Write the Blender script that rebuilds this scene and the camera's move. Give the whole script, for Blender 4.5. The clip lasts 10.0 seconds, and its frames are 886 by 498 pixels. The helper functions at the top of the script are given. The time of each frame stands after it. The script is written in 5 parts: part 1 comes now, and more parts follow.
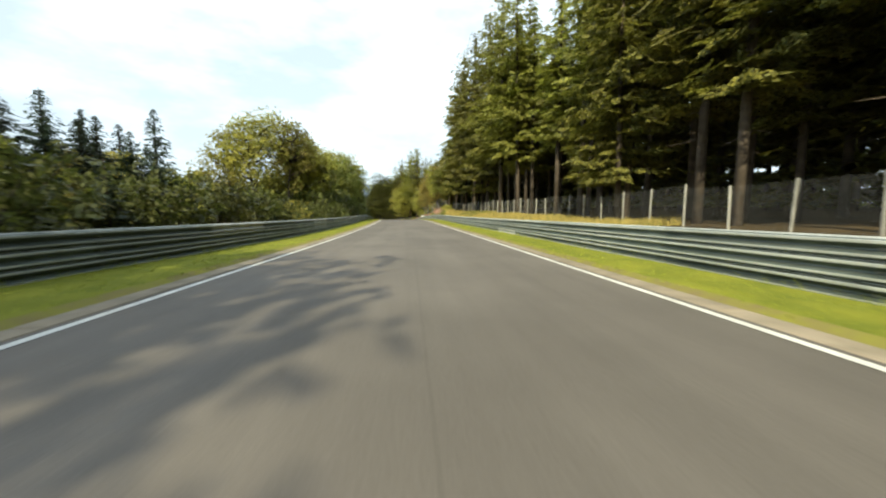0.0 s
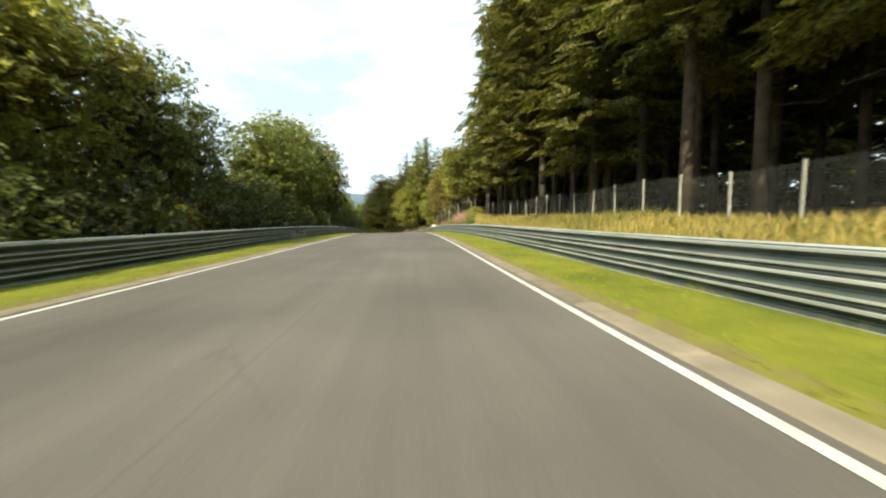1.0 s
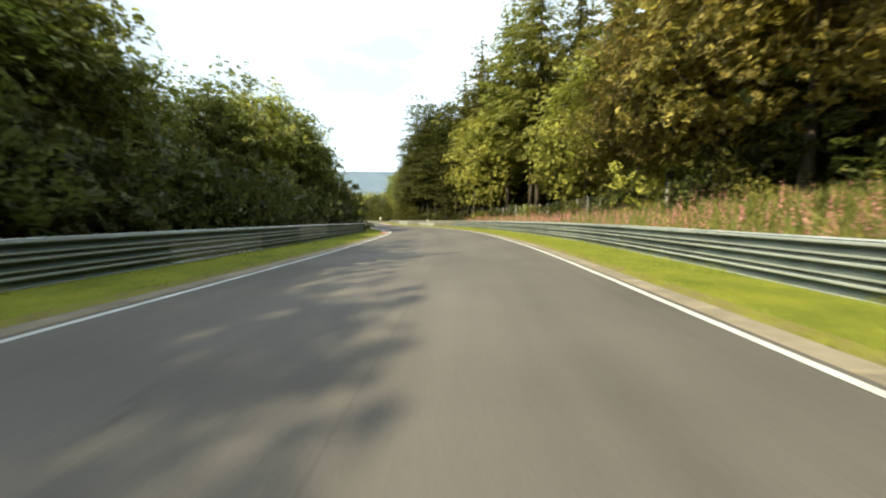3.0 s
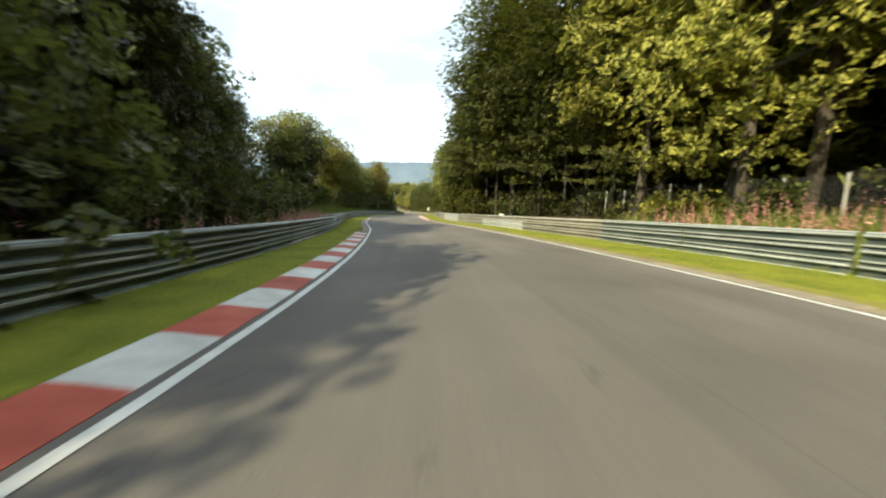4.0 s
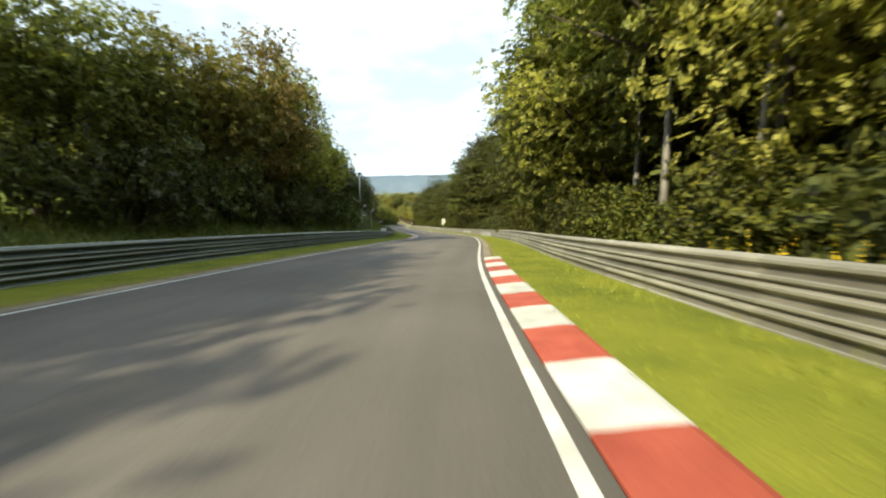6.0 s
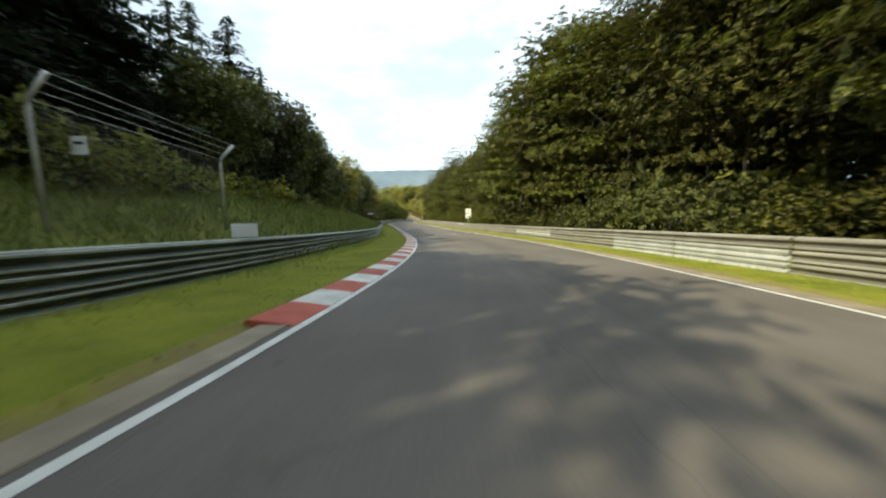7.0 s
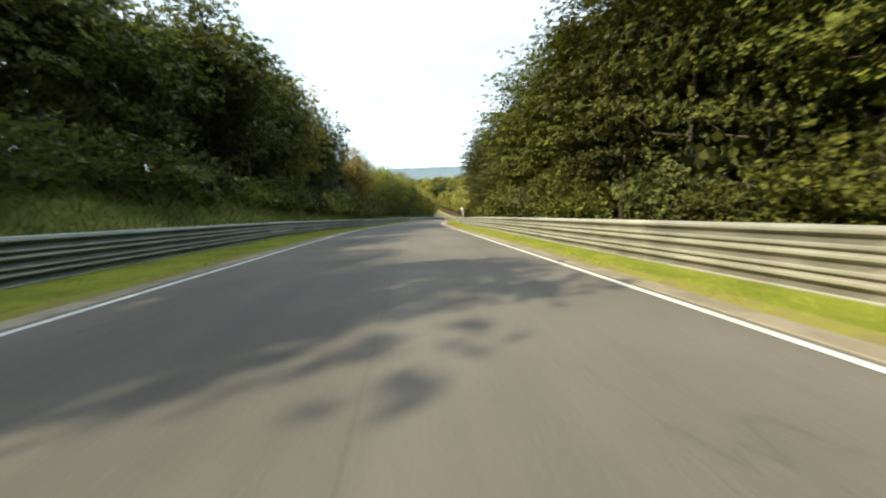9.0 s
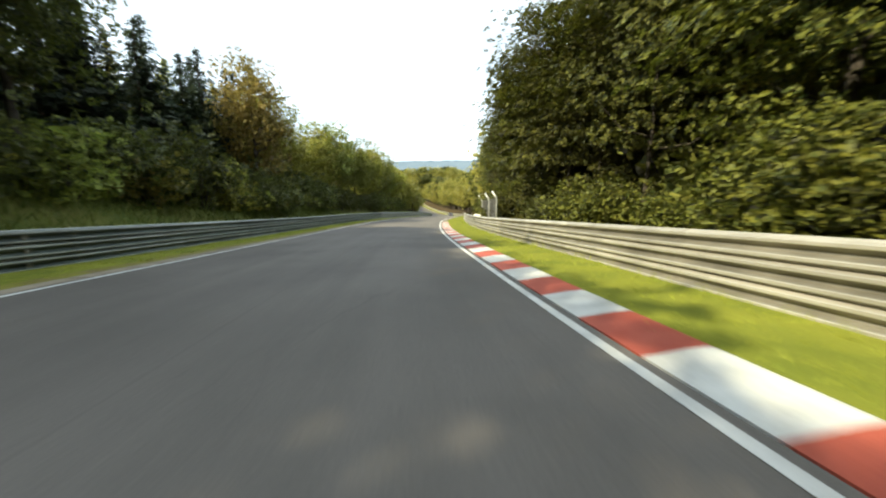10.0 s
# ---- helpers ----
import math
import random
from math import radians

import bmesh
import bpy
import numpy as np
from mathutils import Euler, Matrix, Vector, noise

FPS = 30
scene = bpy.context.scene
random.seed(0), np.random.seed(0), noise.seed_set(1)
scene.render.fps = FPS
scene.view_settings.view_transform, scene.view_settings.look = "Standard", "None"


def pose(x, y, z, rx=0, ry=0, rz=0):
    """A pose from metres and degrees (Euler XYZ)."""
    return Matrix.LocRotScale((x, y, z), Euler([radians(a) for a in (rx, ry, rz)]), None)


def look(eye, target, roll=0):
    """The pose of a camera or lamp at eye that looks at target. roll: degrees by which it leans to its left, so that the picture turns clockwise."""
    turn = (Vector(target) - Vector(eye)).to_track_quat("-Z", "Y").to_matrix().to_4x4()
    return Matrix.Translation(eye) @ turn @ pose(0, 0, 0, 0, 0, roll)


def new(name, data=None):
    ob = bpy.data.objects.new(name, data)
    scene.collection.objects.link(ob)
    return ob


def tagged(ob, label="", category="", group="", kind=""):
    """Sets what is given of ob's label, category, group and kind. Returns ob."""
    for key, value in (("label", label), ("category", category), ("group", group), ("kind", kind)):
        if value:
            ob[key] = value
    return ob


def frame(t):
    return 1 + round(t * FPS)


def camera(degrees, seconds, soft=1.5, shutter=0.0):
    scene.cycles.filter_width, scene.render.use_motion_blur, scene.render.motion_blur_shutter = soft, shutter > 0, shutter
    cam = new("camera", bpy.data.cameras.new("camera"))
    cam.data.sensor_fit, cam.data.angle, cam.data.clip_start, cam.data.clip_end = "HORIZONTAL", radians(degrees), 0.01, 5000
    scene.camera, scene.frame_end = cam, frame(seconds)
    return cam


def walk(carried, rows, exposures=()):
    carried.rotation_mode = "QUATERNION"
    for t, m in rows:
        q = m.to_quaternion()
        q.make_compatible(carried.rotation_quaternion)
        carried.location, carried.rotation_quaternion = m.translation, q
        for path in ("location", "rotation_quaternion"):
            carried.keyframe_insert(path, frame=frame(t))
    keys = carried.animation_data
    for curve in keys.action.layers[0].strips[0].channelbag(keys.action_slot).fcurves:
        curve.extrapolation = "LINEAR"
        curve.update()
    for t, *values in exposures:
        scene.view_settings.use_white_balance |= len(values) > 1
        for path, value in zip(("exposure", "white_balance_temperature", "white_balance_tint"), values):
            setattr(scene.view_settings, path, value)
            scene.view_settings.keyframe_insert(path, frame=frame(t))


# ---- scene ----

# ---------------------------------------------------------------- camera
cam = camera(100.0, 10.0, soft=2.1, shutter=0.085)
# seconds, eye x y z, yaw to the left, pitch, roll in degrees
ROWS = [
    (0.0, 0.0, 0.0, 0.0, -0.01, -6.02, 0.0), (0.5, -0.84, 17.69, -0.26, 0.49, -5.23, 0.37),
    (1.0, -1.89, 35.08, -0.39, 1.76, -4.74, -0.66), (1.5, -3.44, 52.99, -0.5, 3.55, -4.8, -2.22),
    (2.0, -5.67, 70.13, -0.66, 6.04, -5.69, -1.67), (2.5, -8.48, 86.26, -1.19, 8.56, -7.43, -2.18),
    (3.0, -12.06, 102.44, -1.84, 11.16, -7.91, -0.37), (3.2, -13.63, 108.86, -2.22, 12.74, -8.78, 0.32),
    (4.3, -25.55, 145.75, -4.46, 20.9, -8.89, 0.93), (4.5, -28.5, 152.6, -4.96, 21.35, -7.65, 1.57),
    (5.0, -36.49, 169.49, -6.09, 21.76, -7.56, 0.96), (5.5, -43.85, 186.17, -6.86, 20.05, -7.64, 0.41),
    (5.7, -46.6, 192.9, -7.18, 19.85, -7.3, -0.48), (6.8, -61.6, 229.1, -9.7, 21.84, -7.72, -0.24),
    (7.0, -64.65, 235.9, -10.23, 22.47, -7.95, -0.56), (7.5, -72.52, 253.02, -11.66, 23.0, -8.8, 1.96),
    (8.0, -80.79, 270.41, -12.9, 25.77, -7.81, 0.09), (8.5, -89.09, 285.98, -13.84, 27.07, -7.67, 0.13),
    (9.0, -97.4, 300.83, -14.64, 27.28, -8.26, -0.98), (9.5, -105.56, 314.83, -15.36, 26.68, -8.39, -1.41),
    (10.0, -114.05, 330.6, -16.45, 24.74, -9.11, -0.26),
]


def eye_pose(x, y, z, yaw, pitch, roll):
    a, b = radians(yaw), radians(pitch)
    ahead = Vector((-math.sin(a) * math.cos(b), math.cos(a) * math.cos(b), math.sin(b)))
    return look((x, y, z), Vector((x, y, z)) + ahead, roll)


walk(cam, [(r[0], eye_pose(*r[1:])) for r in ROWS], exposures=((0.0, 0.75, 6500, 4), (3.0, 0.95, 6500, 4), (7.0, 0.82, 6500, 4), (8.5, 0.9, 6500, 4), (10.0, 1.15, 6500, 4)))

# ---------------------------------------------------------------- light
SUN_AZ, SUN_EL = 197.0, 35.5  # degrees clockwise from +y, degrees up
world = bpy.data.worlds.new("sky")
scene.world = world
world.use_nodes = True
wt = world.node_tree
wt.nodes.clear()
w_out = wt.nodes.new("ShaderNodeOutputWorld")
w_bg = wt.nodes.new("ShaderNodeBackground")
w_sky = wt.nodes.new("ShaderNodeTexSky")
w_sky.sky_type = "NISHITA"
w_sky.sun_disc = False
w_sky.sun_elevation, w_sky.sun_rotation = radians(SUN_EL), radians(SUN_AZ)
w_sky.air_density, w_sky.dust_density = 1.0, 1.5
w_tc = wt.nodes.new("ShaderNodeTexCoord")
w_map = wt.nodes.new("ShaderNodeMapping")
w_map.inputs["Scale"].default_value = (1.0, 1.0, 2.6)
w_noise = wt.nodes.new("ShaderNodeTexNoise")
w_noise.inputs["Scale"].default_value = 2.3
w_noise.inputs["Detail"].default_value = 7.0
w_noise.inputs["Roughness"].default_value = 0.55
w_ramp = wt.nodes.new("ShaderNodeValToRGB")
w_ramp.color_ramp.elements[0].color = (0.57, 0.57, 0.57, 1)  # thin high cloud everywhere
w_ramp.color_ramp.elements[0].position = 0.43
w_ramp.color_ramp.elements[1].position = 0.62
w_mix = wt.nodes.new("ShaderNodeMixRGB")
w_mix.inputs["Color2"].default_value = (14.0, 16.0, 18.0, 1)  # sunlit cloud
wt.links.new(w_tc.outputs["Generated"], w_map.inputs["Vector"])
wt.links.new(w_map.outputs["Vector"], w_noise.inputs["Vector"])
wt.links.new(w_noise.outputs["Fac"], w_ramp.inputs["Fac"])
wt.links.new(w_ramp.outputs["Color"], w_mix.inputs["Fac"])
wt.links.new(w_sky.outputs["Color"], w_mix.inputs["Color1"])
wt.links.new(w_mix.outputs["Color"], w_bg.inputs["Color"])
w_bg.inputs["Strength"].default_value = 0.056
wt.links.new(w_bg.outputs["Background"], w_out.inputs["Surface"])

sun = new("sun", bpy.data.lights.new("sun", "SUN"))
sun.data.energy, sun.data.angle, sun.data.color = 5.0, radians(0.6), (1.0, 0.885, 0.62)
sun_way = Vector((math.sin(radians(SUN_AZ)) * math.cos(radians(SUN_EL)), math.cos(radians(SUN_AZ)) * math.cos(radians(SUN_EL)), math.sin(radians(SUN_EL))))
sun.matrix_world = look(sun_way * 300, (0, 0, 0))


# ---------------------------------------------------------------- materials
def mat(name, col_a, col_b, rough=0.85, metal=0.0, scale=4.0, fine=60.0, bump=0.3, bump_dist=0.01, rand=0.0, fine_amount=0.35, spec=0.3, island=False):
    """Two colours mixed by coarse and fine noise, with a fine bump; rand varies brightness from object to object."""
    m = bpy.data.materials.new(name)
    m.use_nodes = True
    nt = m.node_tree
    b = nt.nodes["Principled BSDF"]
    b.inputs["Roughness"].default_value, b.inputs["Metallic"].default_value = rough, metal
    b.inputs["Specular IOR Level"].default_value = spec
    geo = nt.nodes.new("ShaderNodeNewGeometry")
    n1, n2 = nt.nodes.new("ShaderNodeTexNoise"), nt.nodes.new("ShaderNodeTexNoise")
    for n, s, det in ((n1, scale, 5.0), (n2, fine, 3.0)):
        n.inputs["Scale"].default_value, n.inputs["Detail"].default_value = s, det
        nt.links.new(geo.outputs["Position"], n.inputs["Vector"])
    add = nt.nodes.new("ShaderNodeMath")
    add.operation = "MULTIPLY_ADD"
    nt.links.new(n2.outputs["Fac"], add.inputs[0])
    add.inputs[1].default_value = fine_amount
    nt.links.new(n1.outputs["Fac"], add.inputs[2])
    ramp = nt.nodes.new("ShaderNodeMapRange")
    ramp.inputs["From Min"].default_value, ramp.inputs["From Max"].default_value = 0.33 + fine_amount * 0.4, 0.67 + fine_amount * 0.6
    nt.links.new(add.outputs[0], ramp.inputs["Value"])
    mix = nt.nodes.new("ShaderNodeMixRGB")
    mix.inputs["Color1"].default_value, mix.inputs["Color2"].default_value = (*col_a, 1), (*col_b, 1)
    nt.links.new(ramp.outputs["Result"], mix.inputs["Fac"])
    last = mix.outputs["Color"]
    if rand or island:
        hsv = nt.nodes.new("ShaderNodeHueSaturation")
        mr = nt.nodes.new("ShaderNodeMapRange")
        mr.inputs["To Min"].default_value, mr.inputs["To Max"].default_value = 1 - rand, 1 + rand
        if island:
            nt.links.new(geo.outputs["Random Per Island"], mr.inputs["Value"])
        else:
            oi = nt.nodes.new("ShaderNodeObjectInfo")
            nt.links.new(oi.outputs["Random"], mr.inputs["Value"])
        nt.links.new(mr.outputs["Result"], hsv.inputs["Value"])
        nt.links.new(last, hsv.inputs["Color"])
        last = hsv.outputs["Color"]
    nt.links.new(last, b.inputs["Base Color"])
    if bump:
        bp = nt.nodes.new("ShaderNodeBump")
        bp.inputs["Strength"].default_value, bp.inputs["Distance"].default_value = bump, bump_dist
        nt.links.new(n2.outputs["Fac"], bp.inputs["Height"])
        nt.links.new(bp.outputs["Normal"], b.inputs["Normal"])
    return m


def leaf_mat(name, dark, light, through_light=0.40, rand=0.35, leaf=0.0, fill=0.62, squash=1.0):
    """Foliage: colour varied leaf by leaf and tree by tree, part of the light passing through.
    With leaf, the size of a leaf in metres, each spray is cut into separate leaves with gaps between."""
    m = bpy.data.materials.new(name)
    m.use_nodes = True
    nt = m.node_tree
    b = nt.nodes["Principled BSDF"]
    out = nt.nodes["Material Output"]
    b.inputs["Roughness"].default_value = 0.6
    b.inputs["Specular IOR Level"].default_value = 0.2
    geo, oi = nt.nodes.new("ShaderNodeNewGeometry"), nt.nodes.new("ShaderNodeObjectInfo")
    mix = nt.nodes.new("ShaderNodeMixRGB")
    mix.inputs["Color1"].default_value, mix.inputs["Color2"].default_value = (*dark, 1), (*light, 1)
    pick = geo.outputs["Random Per Island"]
    if leaf:
        sc = nt.nodes.new("ShaderNodeVectorMath")
        sc.operation = "MULTIPLY"
        sc.inputs[1].default_value = (1.0, 1.0, squash)
        nt.links.new(geo.outputs["Position"], sc.inputs[0])
        vo = nt.nodes.new("ShaderNodeTexVoronoi")
        vo.inputs["Scale"].default_value = 1.0 / leaf
        nt.links.new(sc.outputs["Vector"], vo.inputs["Vector"])
        sep = nt.nodes.new("ShaderNodeSeparateColor")
        nt.links.new(vo.outputs["Color"], sep.inputs["Color"])
        half = nt.nodes.new("ShaderNodeMath")
        half.operation = "MULTIPLY_ADD"
        half.inputs[1].default_value = 0.86
        nt.links.new(sep.outputs["Red"], half.inputs[0])
        h2 = nt.nodes.new("ShaderNodeMath")
        h2.operation = "MULTIPLY"
        h2.inputs[1].default_value = 0.14
        nt.links.new(pick, h2.inputs[0])
        nt.links.new(h2.outputs[0], half.inputs[2])
        pick = half.outputs[0]
        # every leaf faces its own way
        off = nt.nodes.new("ShaderNodeVectorMath")
        off.operation = "SUBTRACT"
        off.inputs[1].default_value = (0.5, 0.5, 0.5)
        nt.links.new(vo.outputs["Color"], off.inputs[0])
        ma = nt.nodes.new("ShaderNodeVectorMath")
        ma.operation = "MULTIPLY_ADD"
        ma.inputs[1].default_value = (3.2, 3.2, 3.2)
        nt.links.new(off.outputs["Vector"], ma.inputs[0])
        nt.links.new(geo.outputs["Normal"], ma.inputs[2])
        no = nt.nodes.new("ShaderNodeVectorMath")
        no.operation = "NORMALIZE"
        nt.links.new(ma.outputs["Vector"], no.inputs[0])
        nt.links.new(no.outputs["Vector"], b.inputs["Normal"])
    nt.links.new(pick, mix.inputs["Fac"])
    hsv = nt.nodes.new("ShaderNodeHueSaturation")
    for sock, lo, hi in (("Value", 1 - rand, 1 + rand), ("Hue", 0.485, 0.512)):
        mr = nt.nodes.new("ShaderNodeMapRange")
        mr.inputs["To Min"].default_value, mr.inputs["To Max"].default_value = lo, hi
        nt.links.new(oi.outputs["Random"], mr.inputs["Value"])
        nt.links.new(mr.outputs["Result"], hsv.inputs[sock])
    nt.links.new(mix.outputs["Color"], hsv.inputs["Color"])
    nt.links.new(hsv.outputs["Color"], b.inputs["Base Color"])
    tr = nt.nodes.new("ShaderNodeBsdfTranslucent")
    dim = nt.nodes.new("ShaderNodeMixRGB")
    dim.blend_type = "MULTIPLY"
    dim.inputs["Fac"].default_value = 1.0
    dim.inputs["Color2"].default_value = (through_light * 1.9, through_light * 2.0, through_light * 1.5, 1)
    nt.links.new(hsv.outputs["Color"], dim.inputs["Color1"])
    nt.links.new(dim.outputs["Color"], tr.inputs["Color"])
    if leaf:
        nt.links.new(no.outputs["Vector"], tr.inputs["Normal"])
    ms = nt.nodes.new("ShaderNodeAddShader")
    nt.links.new(b.outputs["BSDF"], ms.inputs[0])
    nt.links.new(tr.outputs["BSDF"], ms.inputs[1])
    last = ms.outputs["Shader"]
    if leaf:
        gap = nt.nodes.new("ShaderNodeMath")
        gap.operation = "GREATER_THAN"
        gap.inputs[1].default_value = fill
        nt.links.new(vo.outputs["Distance"], gap.inputs[0])
        clear = nt.nodes.new("ShaderNodeBsdfTransparent")
        cut = nt.nodes.new("ShaderNodeMixShader")
        nt.links.new(gap.outputs[0], cut.inputs["Fac"])
        nt.links.new(last, cut.inputs[1])
        nt.links.new(clear.outputs["BSDF"], cut.inputs[2])
        last = cut.outputs["Shader"]
    nt.links.new(last, out.inputs["Surface"])
    return m


def asphalt_mat():
    """Worn race-track asphalt: coarse chippings, darker driven lanes, long stains, a paving seam and fine cracks."""
    m = mat("asphalt", (0.100, 0.088, 0.077), (0.147, 0.130, 0.114), 0.82, scale=0.35, fine=120, bump=0.5, bump_dist=0.006, fine_amount=0.6)
    nt = m.node_tree
    b = nt.nodes["Principled BSDF"]
    base = b.inputs["Base Color"].links[0].from_socket
    uv = nt.nodes.new("ShaderNodeUVMap")

    def noise(scale_xy, detail, rough=0.6):
        mp = nt.nodes.new("ShaderNodeMapping")
        mp.inputs["Scale"].default_value = (*scale_xy, 1)
        nt.links.new(uv.outputs["UV"], mp.inputs["Vector"])
        n = nt.nodes.new("ShaderNodeTexNoise")
        n.inputs["Scale"].default_value, n.inputs["Detail"].default_value, n.inputs["Roughness"].default_value = 1.0, detail, rough
        nt.links.new(mp.outputs["Vector"], n.inputs["Vector"])
        return n.outputs["Fac"]

    def ranged(value, a, c, lo, hi):
        mr = nt.nodes.new("ShaderNodeMapRange")
        for k, x in (("From Min", a), ("From Max", c), ("To Min", lo), ("To Max", hi)):
            mr.inputs[k].default_value = x
        nt.links.new(value, mr.inputs["Value"])
        return mr.outputs["Result"]

    def times(p, q):
        mu = nt.nodes.new("ShaderNodeMath")
        mu.operation = "MULTIPLY"
        nt.links.new(p, mu.inputs[0])
        nt.links.new(q, mu.inputs[1])
        return mu.outputs[0]

    streak = ranged(noise((1.5, 0.018), 4), 0.32, 0.68, 0.90, 1.08)
    blotch = ranged(noise((0.33, 0.06), 6), 0.35, 0.68, 0.84, 1.12)
    grit = ranged(noise((34, 30), 2, 0.8), 0.25, 0.75, 0.84, 1.16)
    stain = ranged(noise((1.1, 0.5), 5, 0.75), 0.64, 0.72, 1.0, 0.72)
    vo = nt.nodes.new("ShaderNodeTexVoronoi")
    vo.feature = "DISTANCE_TO_EDGE"
    wob = nt.nodes.new("ShaderNodeMapping")
    wob.inputs["Scale"].default_value = (0.45, 0.16, 1)
    nt.links.new(uv.outputs["UV"], wob.inputs["Vector"])
    bend = nt.nodes.new("ShaderNodeTexNoise")
    bend.inputs["Scale"].default_value, bend.inputs["Detail"].default_value = 2.2, 4.0
    nt.links.new(wob.outputs["Vector"], bend.inputs["Vector"])
    warp = nt.nodes.new("ShaderNodeMixRGB")
    warp.inputs["Fac"].default_value = 0.35
    nt.links.new(wob.outputs["Vector"], warp.inputs["Color1"])
    nt.links.new(bend.outputs["Color"], warp.inputs["Color2"])
    nt.links.new(warp.outputs["Color"], vo.inputs["Vector"])
    vo.inputs["Scale"].default_value = 1.0
    patch = ranged(noise((0.28, 0.011), 1, 0.3), 0.56, 0.575, 1.0, 0.90)
    crack = ranged(vo.outputs["Distance"], 0.0, 0.005, 0.84, 1.0)
    few = ranged(noise((0.2, 0.05), 2), 0.52, 0.56, 0.0, 1.0)
    only = nt.nodes.new("ShaderNodeMix")
    only.inputs[2].default_value = 1.0
    nt.links.new(few, only.inputs[0])
    nt.links.new(crack, only.inputs[3])
    seam_x = nt.nodes.new("ShaderNodeSeparateXYZ")
    nt.links.new(uv.outputs["UV"], seam_x.inputs["Vector"])
    ab = nt.nodes.new("ShaderNodeMath")
    ab.operation = "ABSOLUTE"
    sh = nt.nodes.new("ShaderNodeMath")
    sh.operation = "ADD"
    sh.inputs[1].default_value = -0.12
    nt.links.new(seam_x.outputs["X"], sh.inputs[0])
    nt.links.new(sh.outputs[0], ab.inputs[0])
    seam = ranged(ab.outputs[0], 0.008, 0.02, 0.9, 1.0)
    value = times(times(times(streak, blotch), times(times(grit, stain), patch)), times(only.outputs[0], seam))
    hsv = nt.nodes.new("ShaderNodeHueSaturation")
    nt.links.new(value, hsv.inputs["Value"])
    nt.links.new(base, hsv.inputs["Color"])
    nt.links.new(hsv.outputs["Color"], b.inputs["Base Color"])
    return m


ASPHALT = asphalt_mat()
LINE = mat("line_paint", (0.46, 0.45, 0.42), (0.66, 0.65, 0.61), 0.6, scale=3, fine=50, bump=0.1)
EDGING = mat("edging_concrete", (0.175, 0.147, 0.105), (0.275, 0.228, 0.168), 0.9, scale=2.5, fine=70, bump=0.3, rand=0.15)
VERGE = mat("mown_grass", (0.108, 0.127, 0.018), (0.205, 0.208, 0.027), 0.95, scale=0.9, fine=28, bump=0.6, bump_dist=0.03, spec=0.1)
WORN = mat("worn_verge_edge", (0.165, 0.132, 0.060), (0.19, 0.186, 0.03), 0.95, scale=2.6, fine=22, bump=0.6, bump_dist=0.02, spec=0.1)
BANK = mat("rough_grass", (0.075, 0.11, 0.022), (0.20, 0.19, 0.055), 0.95, scale=0.35, fine=14, bump=0.8, bump_dist=0.06, spec=0.1)
DRY = mat("dry_grass", (0.105, 0.125, 0.025), (0.33, 0.25, 0.085), 0.95, scale=0.55, fine=14, bump=0.8, bump_dist=0.06, spec=0.1)
FLOOR = mat("forest_floor", (0.035, 0.028, 0.016), (0.085, 0.06, 0.03), 0.95, scale=0.5, fine=9, bump=0.8, bump_dist=0.06, spec=0.1)
MEADOW = mat("hillside_meadow", (0.13, 0.17, 0.025), (0.20, 0.235, 0.04), 0.95, scale=0.15, fine=6, bump=0.5, bump_dist=0.06, spec=0.1)
FIELD = mat("meadow_and_woods", (0.06, 0.085, 0.025), (0.11, 0.13, 0.04), 0.95, scale=0.01, fine=0.12, bump=0.0, spec=0.1)
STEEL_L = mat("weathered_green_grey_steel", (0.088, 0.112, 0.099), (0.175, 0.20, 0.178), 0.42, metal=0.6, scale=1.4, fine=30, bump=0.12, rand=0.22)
# darker copy of the green-grey steel: the left rail's shade is in the colour
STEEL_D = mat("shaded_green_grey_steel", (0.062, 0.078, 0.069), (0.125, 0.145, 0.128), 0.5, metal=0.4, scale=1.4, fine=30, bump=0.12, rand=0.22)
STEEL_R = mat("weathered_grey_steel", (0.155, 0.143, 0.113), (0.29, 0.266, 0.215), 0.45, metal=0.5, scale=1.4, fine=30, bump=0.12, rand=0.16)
STEEL_PALE = mat("pale_weathered_steel", (0.25, 0.255, 0.24), (0.36, 0.36, 0.34), 0.5, metal=0.3, scale=2, fine=30, bump=0.08, rand=0.1)
STEEL_NEW = mat("pale_new_steel", (0.45, 0.45, 0.425), (0.60, 0.60, 0.565), 0.4, metal=0.5, scale=2, fine=30, bump=0.08, rand=0.1)
# paler steels for the rail crests, sun and sky glint held in the colour
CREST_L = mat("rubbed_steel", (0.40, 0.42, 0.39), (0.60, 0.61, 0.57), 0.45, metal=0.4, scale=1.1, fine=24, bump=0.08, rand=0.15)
# dimmer crest copy for the left rail, shade included in its colour
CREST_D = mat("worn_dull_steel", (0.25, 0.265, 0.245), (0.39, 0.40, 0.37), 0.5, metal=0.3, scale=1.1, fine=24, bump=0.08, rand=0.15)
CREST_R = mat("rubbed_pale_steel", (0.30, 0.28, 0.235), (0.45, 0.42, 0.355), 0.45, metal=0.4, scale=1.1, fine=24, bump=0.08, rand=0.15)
POST = mat("post_steel", (0.16, 0.15, 0.13), (0.26, 0.24, 0.21), 0.6, metal=0.4, scale=3, fine=40, bump=0.2)
GALV = mat("galvanised_tube", (0.44, 0.45, 0.43), (0.62, 0.62, 0.59), 0.45, metal=0.5, scale=4, fine=50, bump=0.08, rand=0.1)
